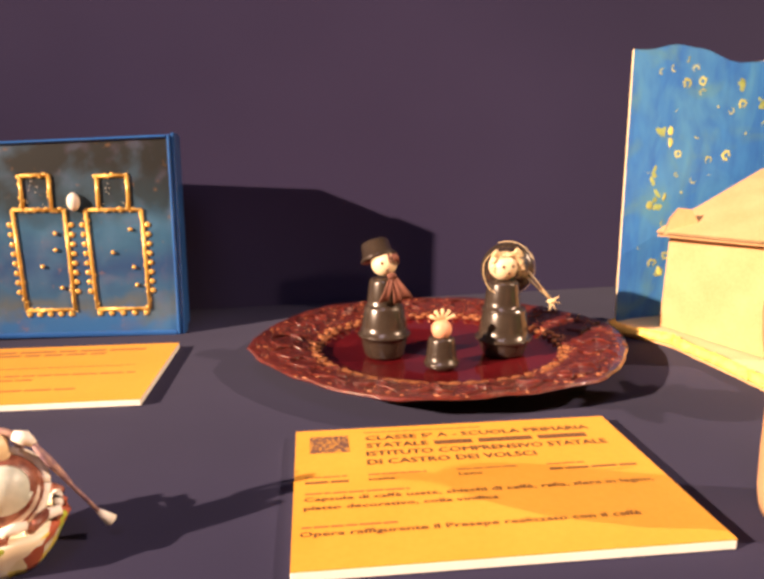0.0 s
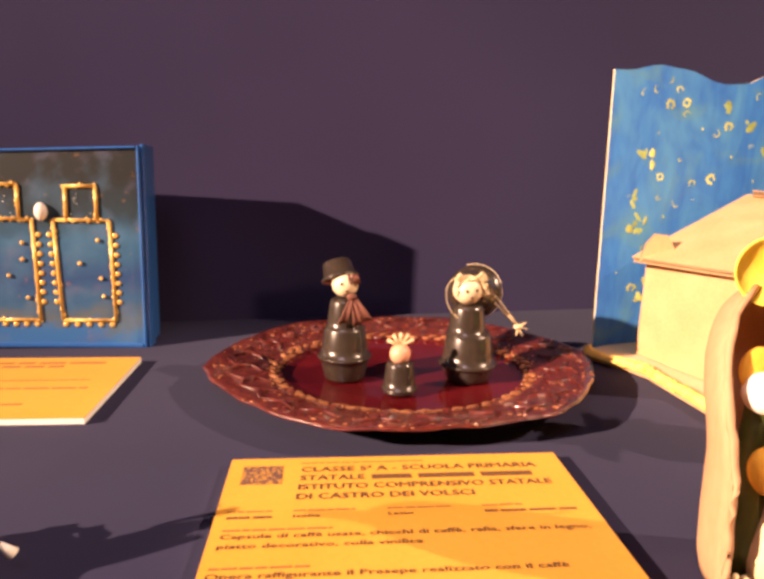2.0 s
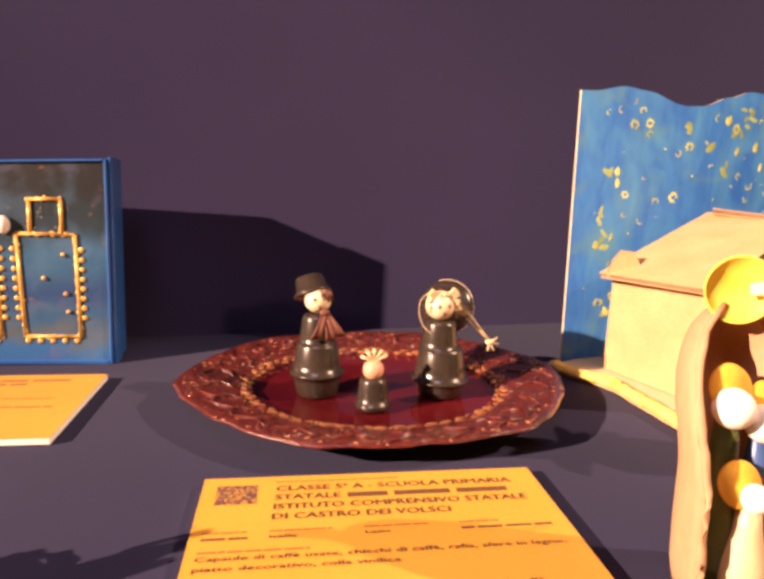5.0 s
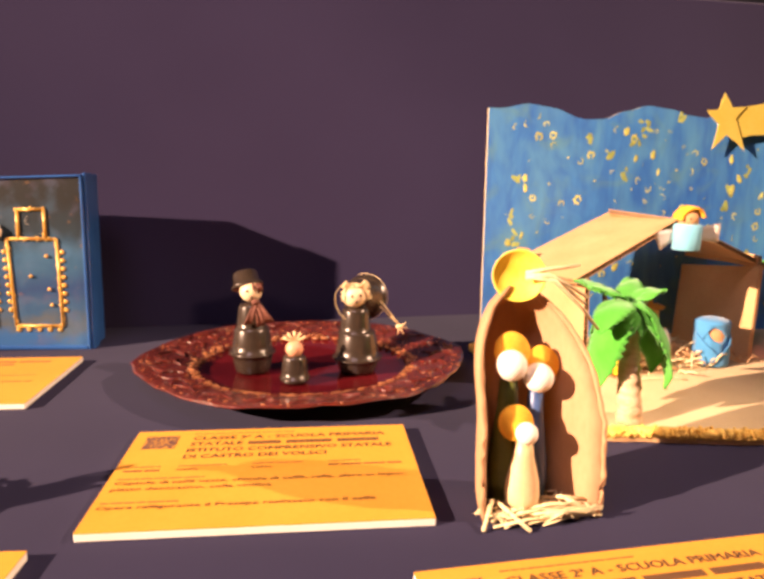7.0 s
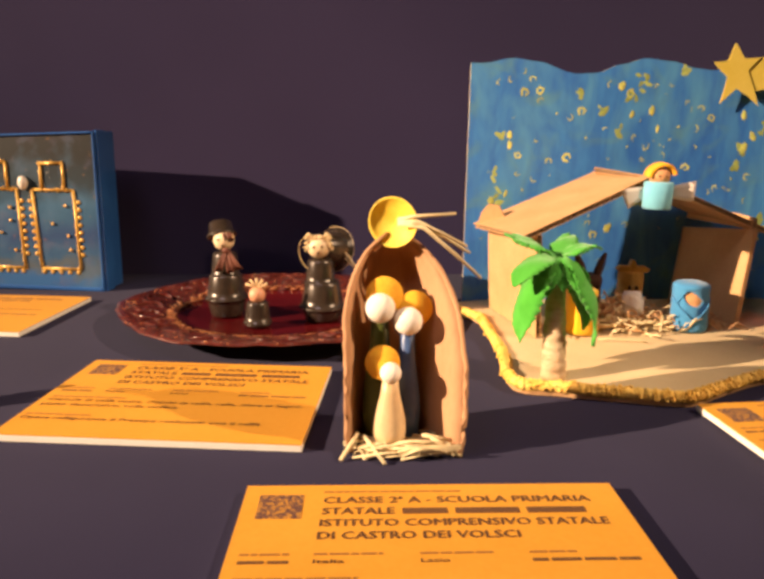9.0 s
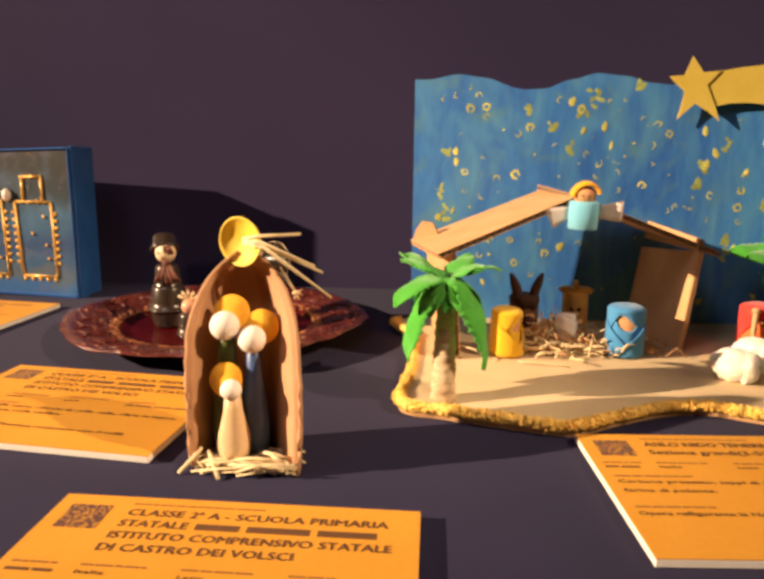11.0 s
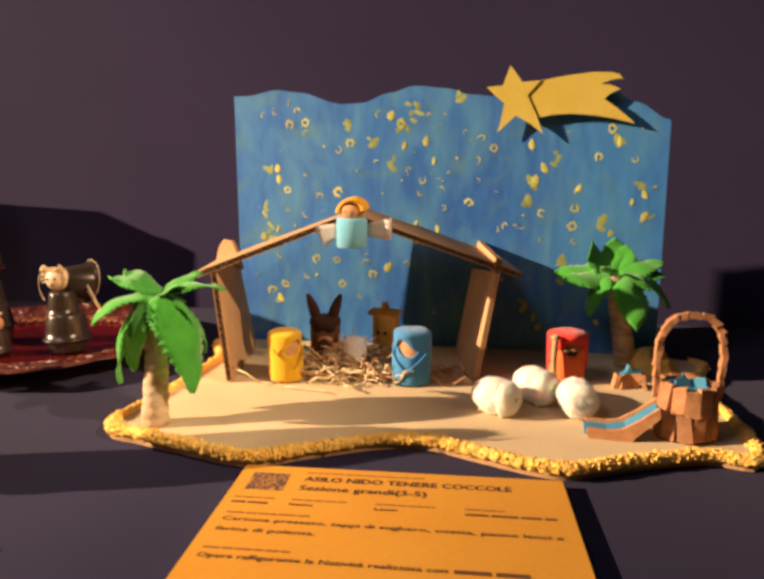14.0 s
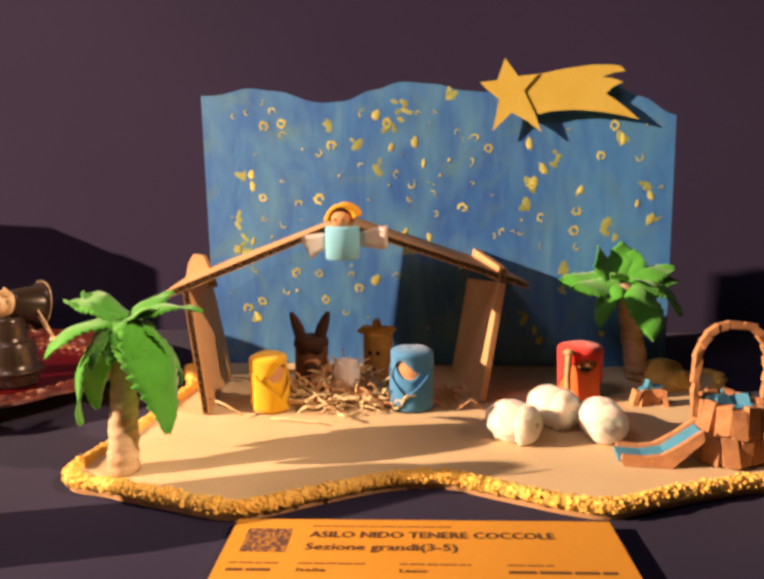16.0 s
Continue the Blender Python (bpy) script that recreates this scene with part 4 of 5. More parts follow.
for k, (x, z) in enumerate(DAB_AT):
    part("paint_dab", DABS[k % 2], back, pose(x, FACE_Y, z, 0, rnd(-40, 40), 0) @ Matrix.Diagonal((rnd(0.7, 1.05), 1, rnd(0.8, 1.2), 1)))
for k in range(40):
    x, z = rnd(0.54, 0.985), rnd(0.04, 0.262)
    part("paint_fleck", (RINGS[3], DABS[2])[k % 2], back, pose(x, FACE_Y, z, 0, rnd(0, 360), 0) @ Matrix.Diagonal((rnd(0.3, 0.7), 1, rnd(0.3, 0.8), 1)))

SMUDGES = []
for seed, r in ((31, 0.0072), (32, 0.0056), (33, 0.0044)):
    me = dab_mesh(r, seed)
    me.materials[0] = PAINT_GREEN
    SMUDGES.append(me)
random.seed(14)
SMUDGE_AT = [(0.572, 0.200), (0.710, 0.213), (0.730, 0.271), (0.734, 0.263), (0.686, 0.231), (0.661, 0.257), (0.567, 0.158), (0.854, 0.167), (0.884, 0.214), (0.966, 0.191), (0.936, 0.145), (0.741, 0.127), (0.895, 0.102), (0.860, 0.186), (0.974, 0.157), (0.777, 0.276), (0.946, 0.228), (0.571, 0.133), (0.719, 0.248), (0.895, 0.090), (0.851, 0.057)]
for k, (x, z) in enumerate(SMUDGE_AT):
    for j in range(3):
        part("paint_smudge", SMUDGES[(k + j) % 3], back, pose(x + rnd(-0.006, 0.006), FACE_Y + 0.00018, z + rnd(-0.008, 0.008), 0, rnd(0, 360), 0) @ Matrix.Diagonal((rnd(0.4, 0.9), 0.5, rnd(0.3, 0.8), 1)))

# comet on the backdrop
comet = thing("comet_star", None, pose(0, 0.8230, 0.0005), "golden yellow card comet with a five-pointed star and a ragged tail", "star")
tail = [(0.846, 0.2905), (0.860, 0.2925), (0.885, 0.297), (0.912, 0.3000), (0.930, 0.2995), (0.937, 0.298), (0.942, 0.2935), (0.932, 0.2925), (0.920, 0.2885), (0.930, 0.2875), (0.940, 0.2835), (0.931, 0.2795), (0.925, 0.2735), (0.935, 0.267), (0.947, 0.2575), (0.956, 0.2495), (0.938, 0.2540), (0.918, 0.2578), (0.895, 0.2598), (0.875, 0.2590), (0.862, 0.2560), (0.848, 0.268)]
part("tail", Form().slab(tail, 0.0009, STAR_CARD), comet)
f = Form().slab([(0.831, 0.308), (0.838, 0.299), (0.8435, 0.2915), (0.862, 0.293), (0.849, 0.2785), (0.860, 0.256), (0.866, 0.2400), (0.853, 0.2500), (0.838, 0.2585), (0.829, 0.2500), (0.820, 0.2415), (0.8235, 0.256), (0.826, 0.271), (0.816, 0.279), (0.808, 0.287), (0.824, 0.2885)], 0.0009, STAR_CARD, pose(0, -0.0012, 0))
part("star", f, comet)
f = Form()
for x, z in ((0.835, 0.275), (0.90, 0.278)):
    f.block(0.008, 0.0070, 0.008, FOAM, pose(x, 0.0036, z), 0.0005)
part("spacer", f, comet, None, "small foam pad behind the card")

# cardboard stable


def fluted_panel(name, w, h, m, parent, thick=0.0054, skew=None, closed=False):
    """Corrugated cardboard: two liners and the wave between them, in x (w) and z (h); flutes run along y."""
    f = Form()
    rows = [[(x, y, 0) for y in np.linspace(0, h, 5)] for x in np.linspace(0, w, 9)]
    f.sheet(rows, 0.0006, BOARD, smooth=False)
    f.sheet([[(x, y, -thick) for _, y, _ in r] for r, x in zip(rows, np.linspace(0, w, 9))], -0.0006, BOARD, smooth=False)
    count = int(w / 0.0011)
    wave = [[(w * k / count, y, -thick / 2 + (thick / 2 - 0.0008) * math.sin(k * 1.05)) for y in (0.0004, h - 0.0004)] for k in range(count + 1)]
    f.sheet(wave, 0.0005, FLUTE)
    if closed:
        f.block(w - 0.001, 0.0007, thick - 0.0004, BOARD, pose(w / 2, -0.0005, -thick / 2), 0.0002)
    if skew:
        inv = m.to_3x3().inverted()
        da, db = inv @ skew[0], inv @ skew[1]
        bent = []
        for x, y, z in f.verts:
            d = da.lerp(db, x / w) * (y / h)
            bent.append((x + d.x, d.y, z + d.z))
        f.verts = bent
    return part(name, f, parent, m)


def frame_of(o, x_to, y_to):
    """A pose whose x runs from o to x_to and whose y leans towards y_to."""
    o = Vector(o)
    x = (Vector(x_to) - o).normalized()
    y = Vector(y_to) - o
    y = (y - x * y.dot(x)).normalized()
    z = x.cross(y)
    m = Matrix((x, y, z)).transposed().to_4x4()
    m.translation = o
    return m


stable = thing("cardboard_stable", None, pose(0, 0, 0.0005), "open stable of brown corrugated cardboard with a pitched roof", "stable")
LF, LB = Vector((0.577, 0.668, G)), Vector((0.556, 0.790, G))
RF, RB = Vector((0.808, 0.712, G)), Vector((0.784, 0.824, G))
LFt, RFt = Vector((0.570, 0.661, 0.104)), Vector((0.826, 0.7275, 0.1125))
LBt = Vector((0.547, 0.772, 0.104))
EL, ELb = Vector((0.5568, 0.6555, 0.1130)), Vector((0.5297, 0.770, 0.1092))
RG, RGb = Vector((0.690, 0.697, 0.1650)), Vector((0.679, 0.812, 0.1650))
ER = Vector((0.847, 0.737, 0.107))
m = frame_of(LF, LFt, LB)
fluted_panel("side_wall", (LFt - LF).length + 0.008, (LB - LF).length, m, stable, skew=(LB - LF, LBt - LFt))
m = frame_of(RF, RFt, RB)
fluted_panel("side_wall", (RFt - RF).length - 0.004, 0.105, m @ pose(0, 0, 0.004), stable, closed=True)
along, up = (RB - RF).normalized(), (RFt - RF).normalized()
fluted_panel("tab", 0.0125, 0.100, m @ pose((RFt - RF).length - 0.004, 0.003, 0.004), stable, skew=(along * 0.1, along * 0.1 + up * 0.007))
m = frame_of(EL, RG, ELb)
fluted_panel("roof_panel", (RG - EL).length, 0.090, m, stable, skew=(ELb - EL, RGb - RG))
m = frame_of(RG, ER, RGb)
fluted_panel("roof_panel", (ER - RG).length, 0.098, m @ pose(0.0005, 0, 0.0005), stable)
f = Form()
tab = [(0.0, 0.0), (0.030, -0.004), (0.026, 0.010), (0.020, 0.021), (0.010, 0.022), (0.004, 0.014)]
f.slab(tab, 0.004, BOARD, None, FLUTE)
part("tab", f, stable, pose(0.533, 0.764, 0.1065, 0, 0, -20) @ Matrix.Scale(1.15, 4))


# hay inside the stable
f = Form()
for k in range(360):
    x, y = 0.688 + random.gauss(0, 0.030), 0.712 + random.gauss(0, 0.016)
    if not 0.60 < x < 0.79 or y > 0.775:
        continue
    hump = 0.017 * math.exp(-((x - 0.682) / 0.026) ** 2 - ((y - 0.722) / 0.018) ** 2)
    a, s, lean = rnd(0, 6.28), rnd(0.007, 0.019), rnd(-0.5, 1.3)
    z = G + 0.0015 + hump + rnd(0, 0.005)
    mid = Vector((x, y, z + rnd(0, 0.005)))
    d = Vector((math.cos(a), math.sin(a) * 0.7, lean * 0.5)) * s
    p0, p1 = mid - d + Vector((rnd(-0.005, 0.005), 0, rnd(-0.004, 0.004))), mid + d + Vector((rnd(-0.009, 0.009), 0, rnd(-0.007, 0.007)))
    p0.z, p1.z = max(p0.z, G + 0.0008), max(p1.z, G + 0.0008)
    f.tube([p0, p0.lerp(mid, 0.5) + Vector((rnd(-0.002, 0.002), 0, rnd(-0.001, 0.003))), mid, mid.lerp(p1, 0.5) + Vector((0, 0, rnd(0, 0.003))), p1], rnd(0.0006, 0.0012), STRAW if y < 0.700 and k % 3 else (HAY, STRAW, HAY)[k % 3], n=5)
for k in range(26):
    x, y, a = rnd(0.765, 0.80), rnd(0.69, 0.73), rnd(0, 3.14)
    f.tube([(x - 0.011 * math.cos(a), y, G + 0.001), (x, y + 0.003, G + rnd(0.003, 0.012)), (x + 0.011 * math.cos(a), y, G + 0.001)], 0.0006, HAY, n=4)
f.tube([(0.582, 0.672, G + 0.013), (0.596, 0.668, G + 0.010), (0.612, 0.664, G + 0.002)], 0.0009, STRAW, n=5)
thing("hay_heap", f, Matrix(), "heap of loose brown hay on the stable floor", "hay", kind="stuff")


def robed_figure(x, y, r, h, felt, turn, label, under=None, staff=False, lap=0):
    """A cork wrapped in a felt cloak: a crossed wrap, and a boxy hood over the face, whose edge falls to the side that lap names."""
    f, wide = Form(), 0.74
    f.lathe([(0, 0), (r * 0.86, 0), (r * 0.92, 0.002), (r * 0.90, h * 0.9), (0, h * 0.92)], FACE, None, 28)
    turns = np.linspace(-math.pi, math.pi, 49)
    wrap = []
    for v in np.linspace(0, 1, 12):
        row = []
        for d in turns:
            top = h * (0.53 + 0.05 * lap * d / wide * (abs(d) < wide) + 0.20 * min(1.0, abs(d) / wide) ** (2.6 if lap else 1.6))
            rr = r * (1 + 0.025 * math.sin(3 * d + 4 * v) + 0.015 * math.sin(8 * d))
            row.append((rr * math.sin(d), -rr * math.cos(d), top * v))
        wrap.append(row)
    f.sheet(wrap, -0.0012, under or felt)
    hood = []
    for v in np.linspace(0, 1, 19):
        row = []
        for d in turns:
            q = abs(d) / wide
            foot = h * (0.790 - 0.13 * q * q + 0.115 * lap * math.sin(1.57 * d / wide) * (1 - q ** 4)) if q < 1 else h * (0.685 - 0.60 * min(1.0, (q - 1) / 1.5))
            t = min(1.0, v / 0.62)
            z = foot + (h - 0.0050 - foot) * t
            boxy = 1 + 0.05 * math.cos(4 * d + 0.5) * t
            rr = r * (1.075 + 0.03 * math.sin(5 * d) * (1 - t)) * boxy
            if v > 0.62:
                e = (v - 0.62) / 0.38
                rr, z = rr * (1 - e ** 2.2), z + 0.0052 * math.sin(e * 1.57) + 0.0012 * math.sin(3 * d + 1) * e * (1 - e)
            row.append((rr * math.sin(d), -rr * math.cos(d) - 0.0012 * max(0.0, math.cos(d)) * t, z))
        hood.append(row)
    f.sheet(hood, -0.0014, felt)
    for side in (-1, 1):
        flap = []
        for v in np.linspace(0, 1, 8):
            row = []
            for u in np.linspace(0, 1, 10):
                a = -math.pi / 2 + side * (1.45 - u * (1.25 + 0.75 * v))
                rr = r * (1.07 + 0.03 * v) + (0.0020 if side * (lap or 1) < 0 else 0.0008) * u
                row.append((rr * math.cos(a), rr * math.sin(a), max(0.0005, h * (0.70 - 0.36 * u ** 1.1) * (1 - 0.97 * v))))
            flap.append(row)
        if not under:
            f.sheet(flap, 0.0012 * side, felt)
    if staff:
        f.tube([(-0.0165, -0.0205, 0.001), (-0.0172, -0.0200, h * 0.5), (-0.0160, -0.0185, h * 0.90)], [0.0030, 0.0026, 0.003], PALE_CORK, n=8)
        f.ball(0.0040, PALE_CORK, pose(-0.0160, -0.0185, h * 0.93), (1.2, 0.9, 0.8), sub=2)
        for dx in (-0.0045, 0.0040):
            f.ball(0.0013, INK, pose(dx, -r * 0.90, h * 0.685), (1, 0.5, 1), sub=2)
        f.ball(0.0042, DARK_FELT, pose(0, -r * 0.84, h * 0.60), (1.3, 0.6, 0.55), sub=2)
    return thing("cork_figure", f, pose(x, y, G, 0, 0, turn), label, "figurine", "cork figures of the stable")


robed_figure(0.6275, 0.690, 0.0146, 0.0480, YELLOW_FELT, 48, "cork figure wrapped in a yellow felt cloak", lap=1)
robed_figure(0.7475, 0.702, 0.0164, 0.0510, BLUE_FELT, -12, "cork figure wrapped in a light blue felt cloak", lap=-1)
robed_figure(0.8913, 0.733, 0.0172, 0.0480, RED_FELT, 8, "cork figure in a red felt cloak over orange, with a staff", ORANGE_FELT, True)

f = Form()
f.lathe([(0, 0), (0.0145, 0), (0.0155, 0.003), (0.0152, 0.044), (0.0135, 0.0475), (0, 0.048)], DONKEY, None, 28)
cap = [[(0.0160 * k * math.sin(d), -0.0160 * k * math.cos(d), z) for d in np.linspace(-math.pi, math.pi, 33)] for k, z in ((1, 0.044), (0.98, 0.0465), (0.85, 0.0492), (0.45, 0.0500), (0.02, 0.0502))]
cap.insert(0, [(0.0160 * math.sin(d), -0.0160 * math.cos(d), 0.0345 + 0.0035 * abs(((d * 2.2) % 2) - 1) + (0.006 if abs(d) > 0.9 else 0.0)) for d in np.linspace(-math.pi, math.pi, 33)])
f.sheet(cap, -0.0011, DARK_FELT)
f.ball(0.0074, FACE, pose(0.0012, -0.0112, 0.0275), (1.1, 0.7, 0.85), sub=3)
f.ball(0.0062, DARK_FELT, pose(0.0008, -0.0150, 0.0240), (1, 0.6, 1.0), sub=2)
for side in (-1, 1):
    f.sheet([[(side * (0.0085 + 0.0085 * t ** 1.6) + w * 0.0050 * math.sin(math.pi * min(1, 0.22 + 0.78 * t)) ** 0.8, -0.004 - 0.0022 * (1 - w * w), 0.0455 + 0.0275 * t) for w in (-1, -0.5, 0, 0.5, 1)] for t in np.linspace(0, 0.985, 12)], 0.0012, DARK_FELT)
thing("cork_donkey", f, pose(0.653, 0.745, G, 0, 0, 6), "dark brown cork donkey with pointed felt ears", "figurine")
f = Form()
f.lathe([(0, 0), (0.0160, 0), (0.0168, 0.002), (0.0165, 0.050), (0.0150, 0.0525), (0, 0.053)], OCHRE, None, 28)
f.slab([(-0.022, 0.0), (-0.018, -0.003), (0.0, -0.004), (0.018, -0.003), (0.022, 0.001), (0.016, 0.004), (0.004, 0.004), (0.002, 0.011), (-0.003, 0.011), (-0.004, 0.004), (-0.016, 0.004)], 0.012, OCHRE, pose(0, 0.002, 0.055))
for dx, dz in ((-0.005, 0.034), (0.004, 0.034), (0.000, 0.018)):
    f.ball(0.0024, DARK_FELT, pose(dx, -0.0165, dz), (1, 0.4, 1), sub=2)
thing("cork_ox", f, pose(0.712, 0.768, G, 0, 0, -8) @ Matrix.Diagonal((0.84, 0.84, 0.92, 1)), "ochre cork ox with flat cork horns", "figurine")
f = Form()
f.lathe([(0, 0), (0.0105, 0), (0.0112, 0.002), (0.0112, 0.027), (0.0095, 0.030), (0, 0.031)], WHITE_FELT, pose(0, 0, 0), 24)
f.sheet([[(0.0122 * math.cos(a), 0.0122 * math.sin(a), z + 0.004 * math.sin(a * 2)) for a in np.linspace(-3.0, 0.4, 14)] for z in np.linspace(0.006, 0.024, 5)], 0.001, WHITE_FELT)
thing("swaddled_figure", f, pose(0.6905, 0.7075, G + 0.012, -16, 0, -6) @ Matrix.Scale(0.85, 4), "small swaddled white felt figure lying on the hay", "figurine")

# angel on the ridge
f = Form()
f.lathe([(0, 0), (0.0125, 0), (0.0135, 0.001), (0.0138, 0.0245), (0.0125, 0.0262), (0, 0.0262)], CYAN_FELT, pose(0, 0, 0), 28)
f.lathe([(0, 0.0), (0.0092, 0.0), (0.0098, 0.007), (0.0088, 0.0118), (0.0055, 0.0142), (0, 0.015)], FACE, pose(0, 0, 0.025), 24)
for dx in (-0.0036, 0.0032):
    f.ball(0.0010, INK, pose(dx, -0.0097, 0.0318), (1, 0.5, 1), sub=1)
hair = []
for a in np.linspace(0.10, math.pi - 0.05, 25):
    lift = 1.0 + 0.12 * max(0.0, math.sin(a)) ** 2
    hair.append([(0.0006 + 0.0100 * math.cos(a) * (1 + 0.05 * v), -0.0082 + 0.0160 * v + 0.0010 * math.sin(3 * a), 0.0308 + 0.0086 * lift * math.sin(a) + 0.0012 * math.cos(a) + 0.0010 * v) for v in np.linspace(0, 1, 5)])
f.sheet(hair, 0.0036, HAIR)
for side, wing in ((-1, ((0.0110, 0.0200, 0.0095), (0.0190, 0.0198, 0.0050), (0.0265, 0.0190, -0.0008), (0.0300, 0.0185, 0.0060), (0.0350, 0.0170, 0.0150))),
                   (1, ((0.0110, 0.0210, 0.0100), (0.0190, 0.0230, 0.0095), (0.0270, 0.0255, 0.0085), (0.0320, 0.0270, 0.0078), (0.0355, 0.0275, 0.0090)))):
    rows = [[(side * x, 0.004 - 0.14 * (x - 0.011) + 0.0012 * math.sin(90 * x), lo + (hi - lo) * w) for w in np.linspace(0, 1, 5)] for x, hi, lo in wing]
    f.sheet(rows, 0.0022, WHITE_FELT)
thing("angel_figure", f, pose(0.6935, 0.686, 0.1355, 0, 1, -6), "cork angel in pale cyan felt with white wings on the ridge", "figurine")


# palms
def leaf_mesh(length, width, start, end, seed, teeth=10, bend=0.75):
    """A felt leaf cut with teeth along both edges, folded along its middle; its slope runs from start to end."""
    random.seed(seed)
    rows, count, x, z = [], 61, 0.0, 0.0
    for i in range(count):
        t = i / (count - 1)
        slope = start + (end - start) * t ** bend
        x, z = x + length / count * math.cos(slope), z + length / count * math.sin(slope)
        w = width / 2 * max(0.14 * (1 - t), math.sin(math.pi * (0.05 + 0.95 * t) ** 0.85) ** 0.75)
        row = []
        for u in (-1, -0.6, 0, 0.6, 1):
            cut = 1 - 0.19 * ((t * teeth + (0.4 if u > 0 else 0.0)) % 1.0) * (t > 0.12) - rnd(0, 0.03) if abs(u) == 1 else 1.0
            lift = -0.17 * width * abs(u * cut) ** 1.3 * math.sin(math.pi * min(1.0, 0.15 + t)) + 0.0016 * math.sin(9 * t + 2 * u + seed)
            row.append((x - lift * math.sin(slope), w * u * cut, z + lift * math.cos(slope)))
        rows.append(row)
    return Form().sheet(rows, 0.0012, GREEN, smooth=True).mesh("leaf")


FALL = leaf_mesh(0.090, 0.046, 0.55, -1.70, 9, 11, 0.30)
HANG, ARCH, TUFT, LONG, BLADE, BROAD, DROOP, OUT = leaf_mesh(0.086, 0.050, 0.50, -1.62, 1, 11, 0.42), leaf_mesh(0.068, 0.042, 0.45, -1.10, 2), leaf_mesh(0.048, 0.030, 0.75, 0.0, 3), leaf_mesh(0.072, 0.030, 0.72, -0.50, 4), leaf_mesh(0.044, 0.036, 1.20, 1.00, 5, 5), leaf_mesh(0.066, 0.038, -0.10, -1.40, 6, 7), leaf_mesh(0.076, 0.028, 0.35, -1.20, 7), leaf_mesh(0.058, 0.032, 0.12, -0.20, 8, 7)
random.seed(5)


def palm(x, y, h, r0, r1, crown, leaves, lean, label):
    tree = thing("palm_tree", None, pose(x, y, G), label, "palm", "toy palms")
    prof, z = [(0.0, 0.0)], 0.0
    while z < h - 0.004:
        rr = r0 + (r1 - r0) * z / h
        prof += [(rr * 1.02, z), (rr * 1.05, z + 0.0045), (rr * 0.95, z + 0.0078)]
        z += 0.0083
    prof.append((0, z))
    f = Form().lathe(prof, TRUNK, None, 26, wave=lambda r, q, a: (r * (1 + 0.05 * math.sin(3 * a + q * 300) + 0.04 * math.sin(7 * a + q * 800)), q + 0.0008 * math.sin(2 * a + q * 900)))
    f.verts = [(vx + lean[0] * (vz / h), vy + lean[1] * (vz / h), vz) for vx, vy, vz in f.verts]
    part("trunk", f, tree, None, "pale ringed cork trunk")
    for az, leaf, size, dx, dy, dz, *tilt in leaves:
        part("leaf", leaf, tree, pose(lean[0] + dx, lean[1] + dy, h + crown + dz, sum(tilt), 0, az) @ Matrix.Scale(size, 4))
    return tree


palm(0.5620, 0.5625, 0.092, 0.0100, 0.0066, 0.002, ((166, FALL, 0.84, -0.003, 0.001, 0.005), (198, FALL, 0.90, -0.004, -0.002, 0.004), (338, FALL, 0.96, 0.004, -0.002, 0.005), (8, FALL, 0.84, 0.003, 0.001, 0.005), (34, HANG, 0.74, 0.003, 0.001, 0.004), (212, ARCH, 0.80, -0.003, -0.001, 0.007), (28, LONG, 0.72, 0.003, 0, 0.006), (236, HANG, 0.46, -0.003, -0.004, 0.006), (270, HANG, 0.40, 0.000, -0.004, 0.006), (304, HANG, 0.50, 0.003, -0.004, 0.006), (95, ARCH, 0.66, 0, 0.003, 0.003), (130, HANG, 0.66, -0.002, 0.002, 0.005), (150, TUFT, 0.95, -0.002, 0.002, 0.006), (185, TUFT, 0.80, -0.002, 0, 0.007), (60, TUFT, 0.85, 0.002, 0.002, 0.006), (345, TUFT, 0.62, 0.002, 0, 0.006)), (0.001, 0.014), "toy palm with a cork trunk and drooping green felt leaves")
palm(0.956, 0.787, 0.0885, 0.0105, 0.0086, 0.003, ((86, BLADE, 0.95, 0.000, 0.004, 0), (142, BLADE, 0.92, -0.008, 0.004, -0.002), (60, BLADE, 0.80, 0.004, 0.004, -0.001), (170, OUT, 0.95, -0.004, 0, 0.003, -45), (196, OUT, 0.85, -0.004, -0.002, 0.000, -35), (216, HANG, 0.58, -0.006, -0.002, 0.0), (240, TUFT, 0.60, -0.003, -0.003, 0.004), (282, BROAD, 0.98, 0.006, -0.002, 0.001), (20, TUFT, 0.95, 0.002, 0, 0.002, 35), (345, ARCH, 0.70, 0.004, -0.002, 0.002, 30), (335, ARCH, 0.52, 0.005, -0.003, 0.004, 10), (358, OUT, 0.75, 0.004, 0, 0.004, 45), (12, DROOP, 0.92, 0.002, 0.002, 0)), (-0.016, -0.004), "toy palm with cork trunk and green felt leaves by the backdrop")


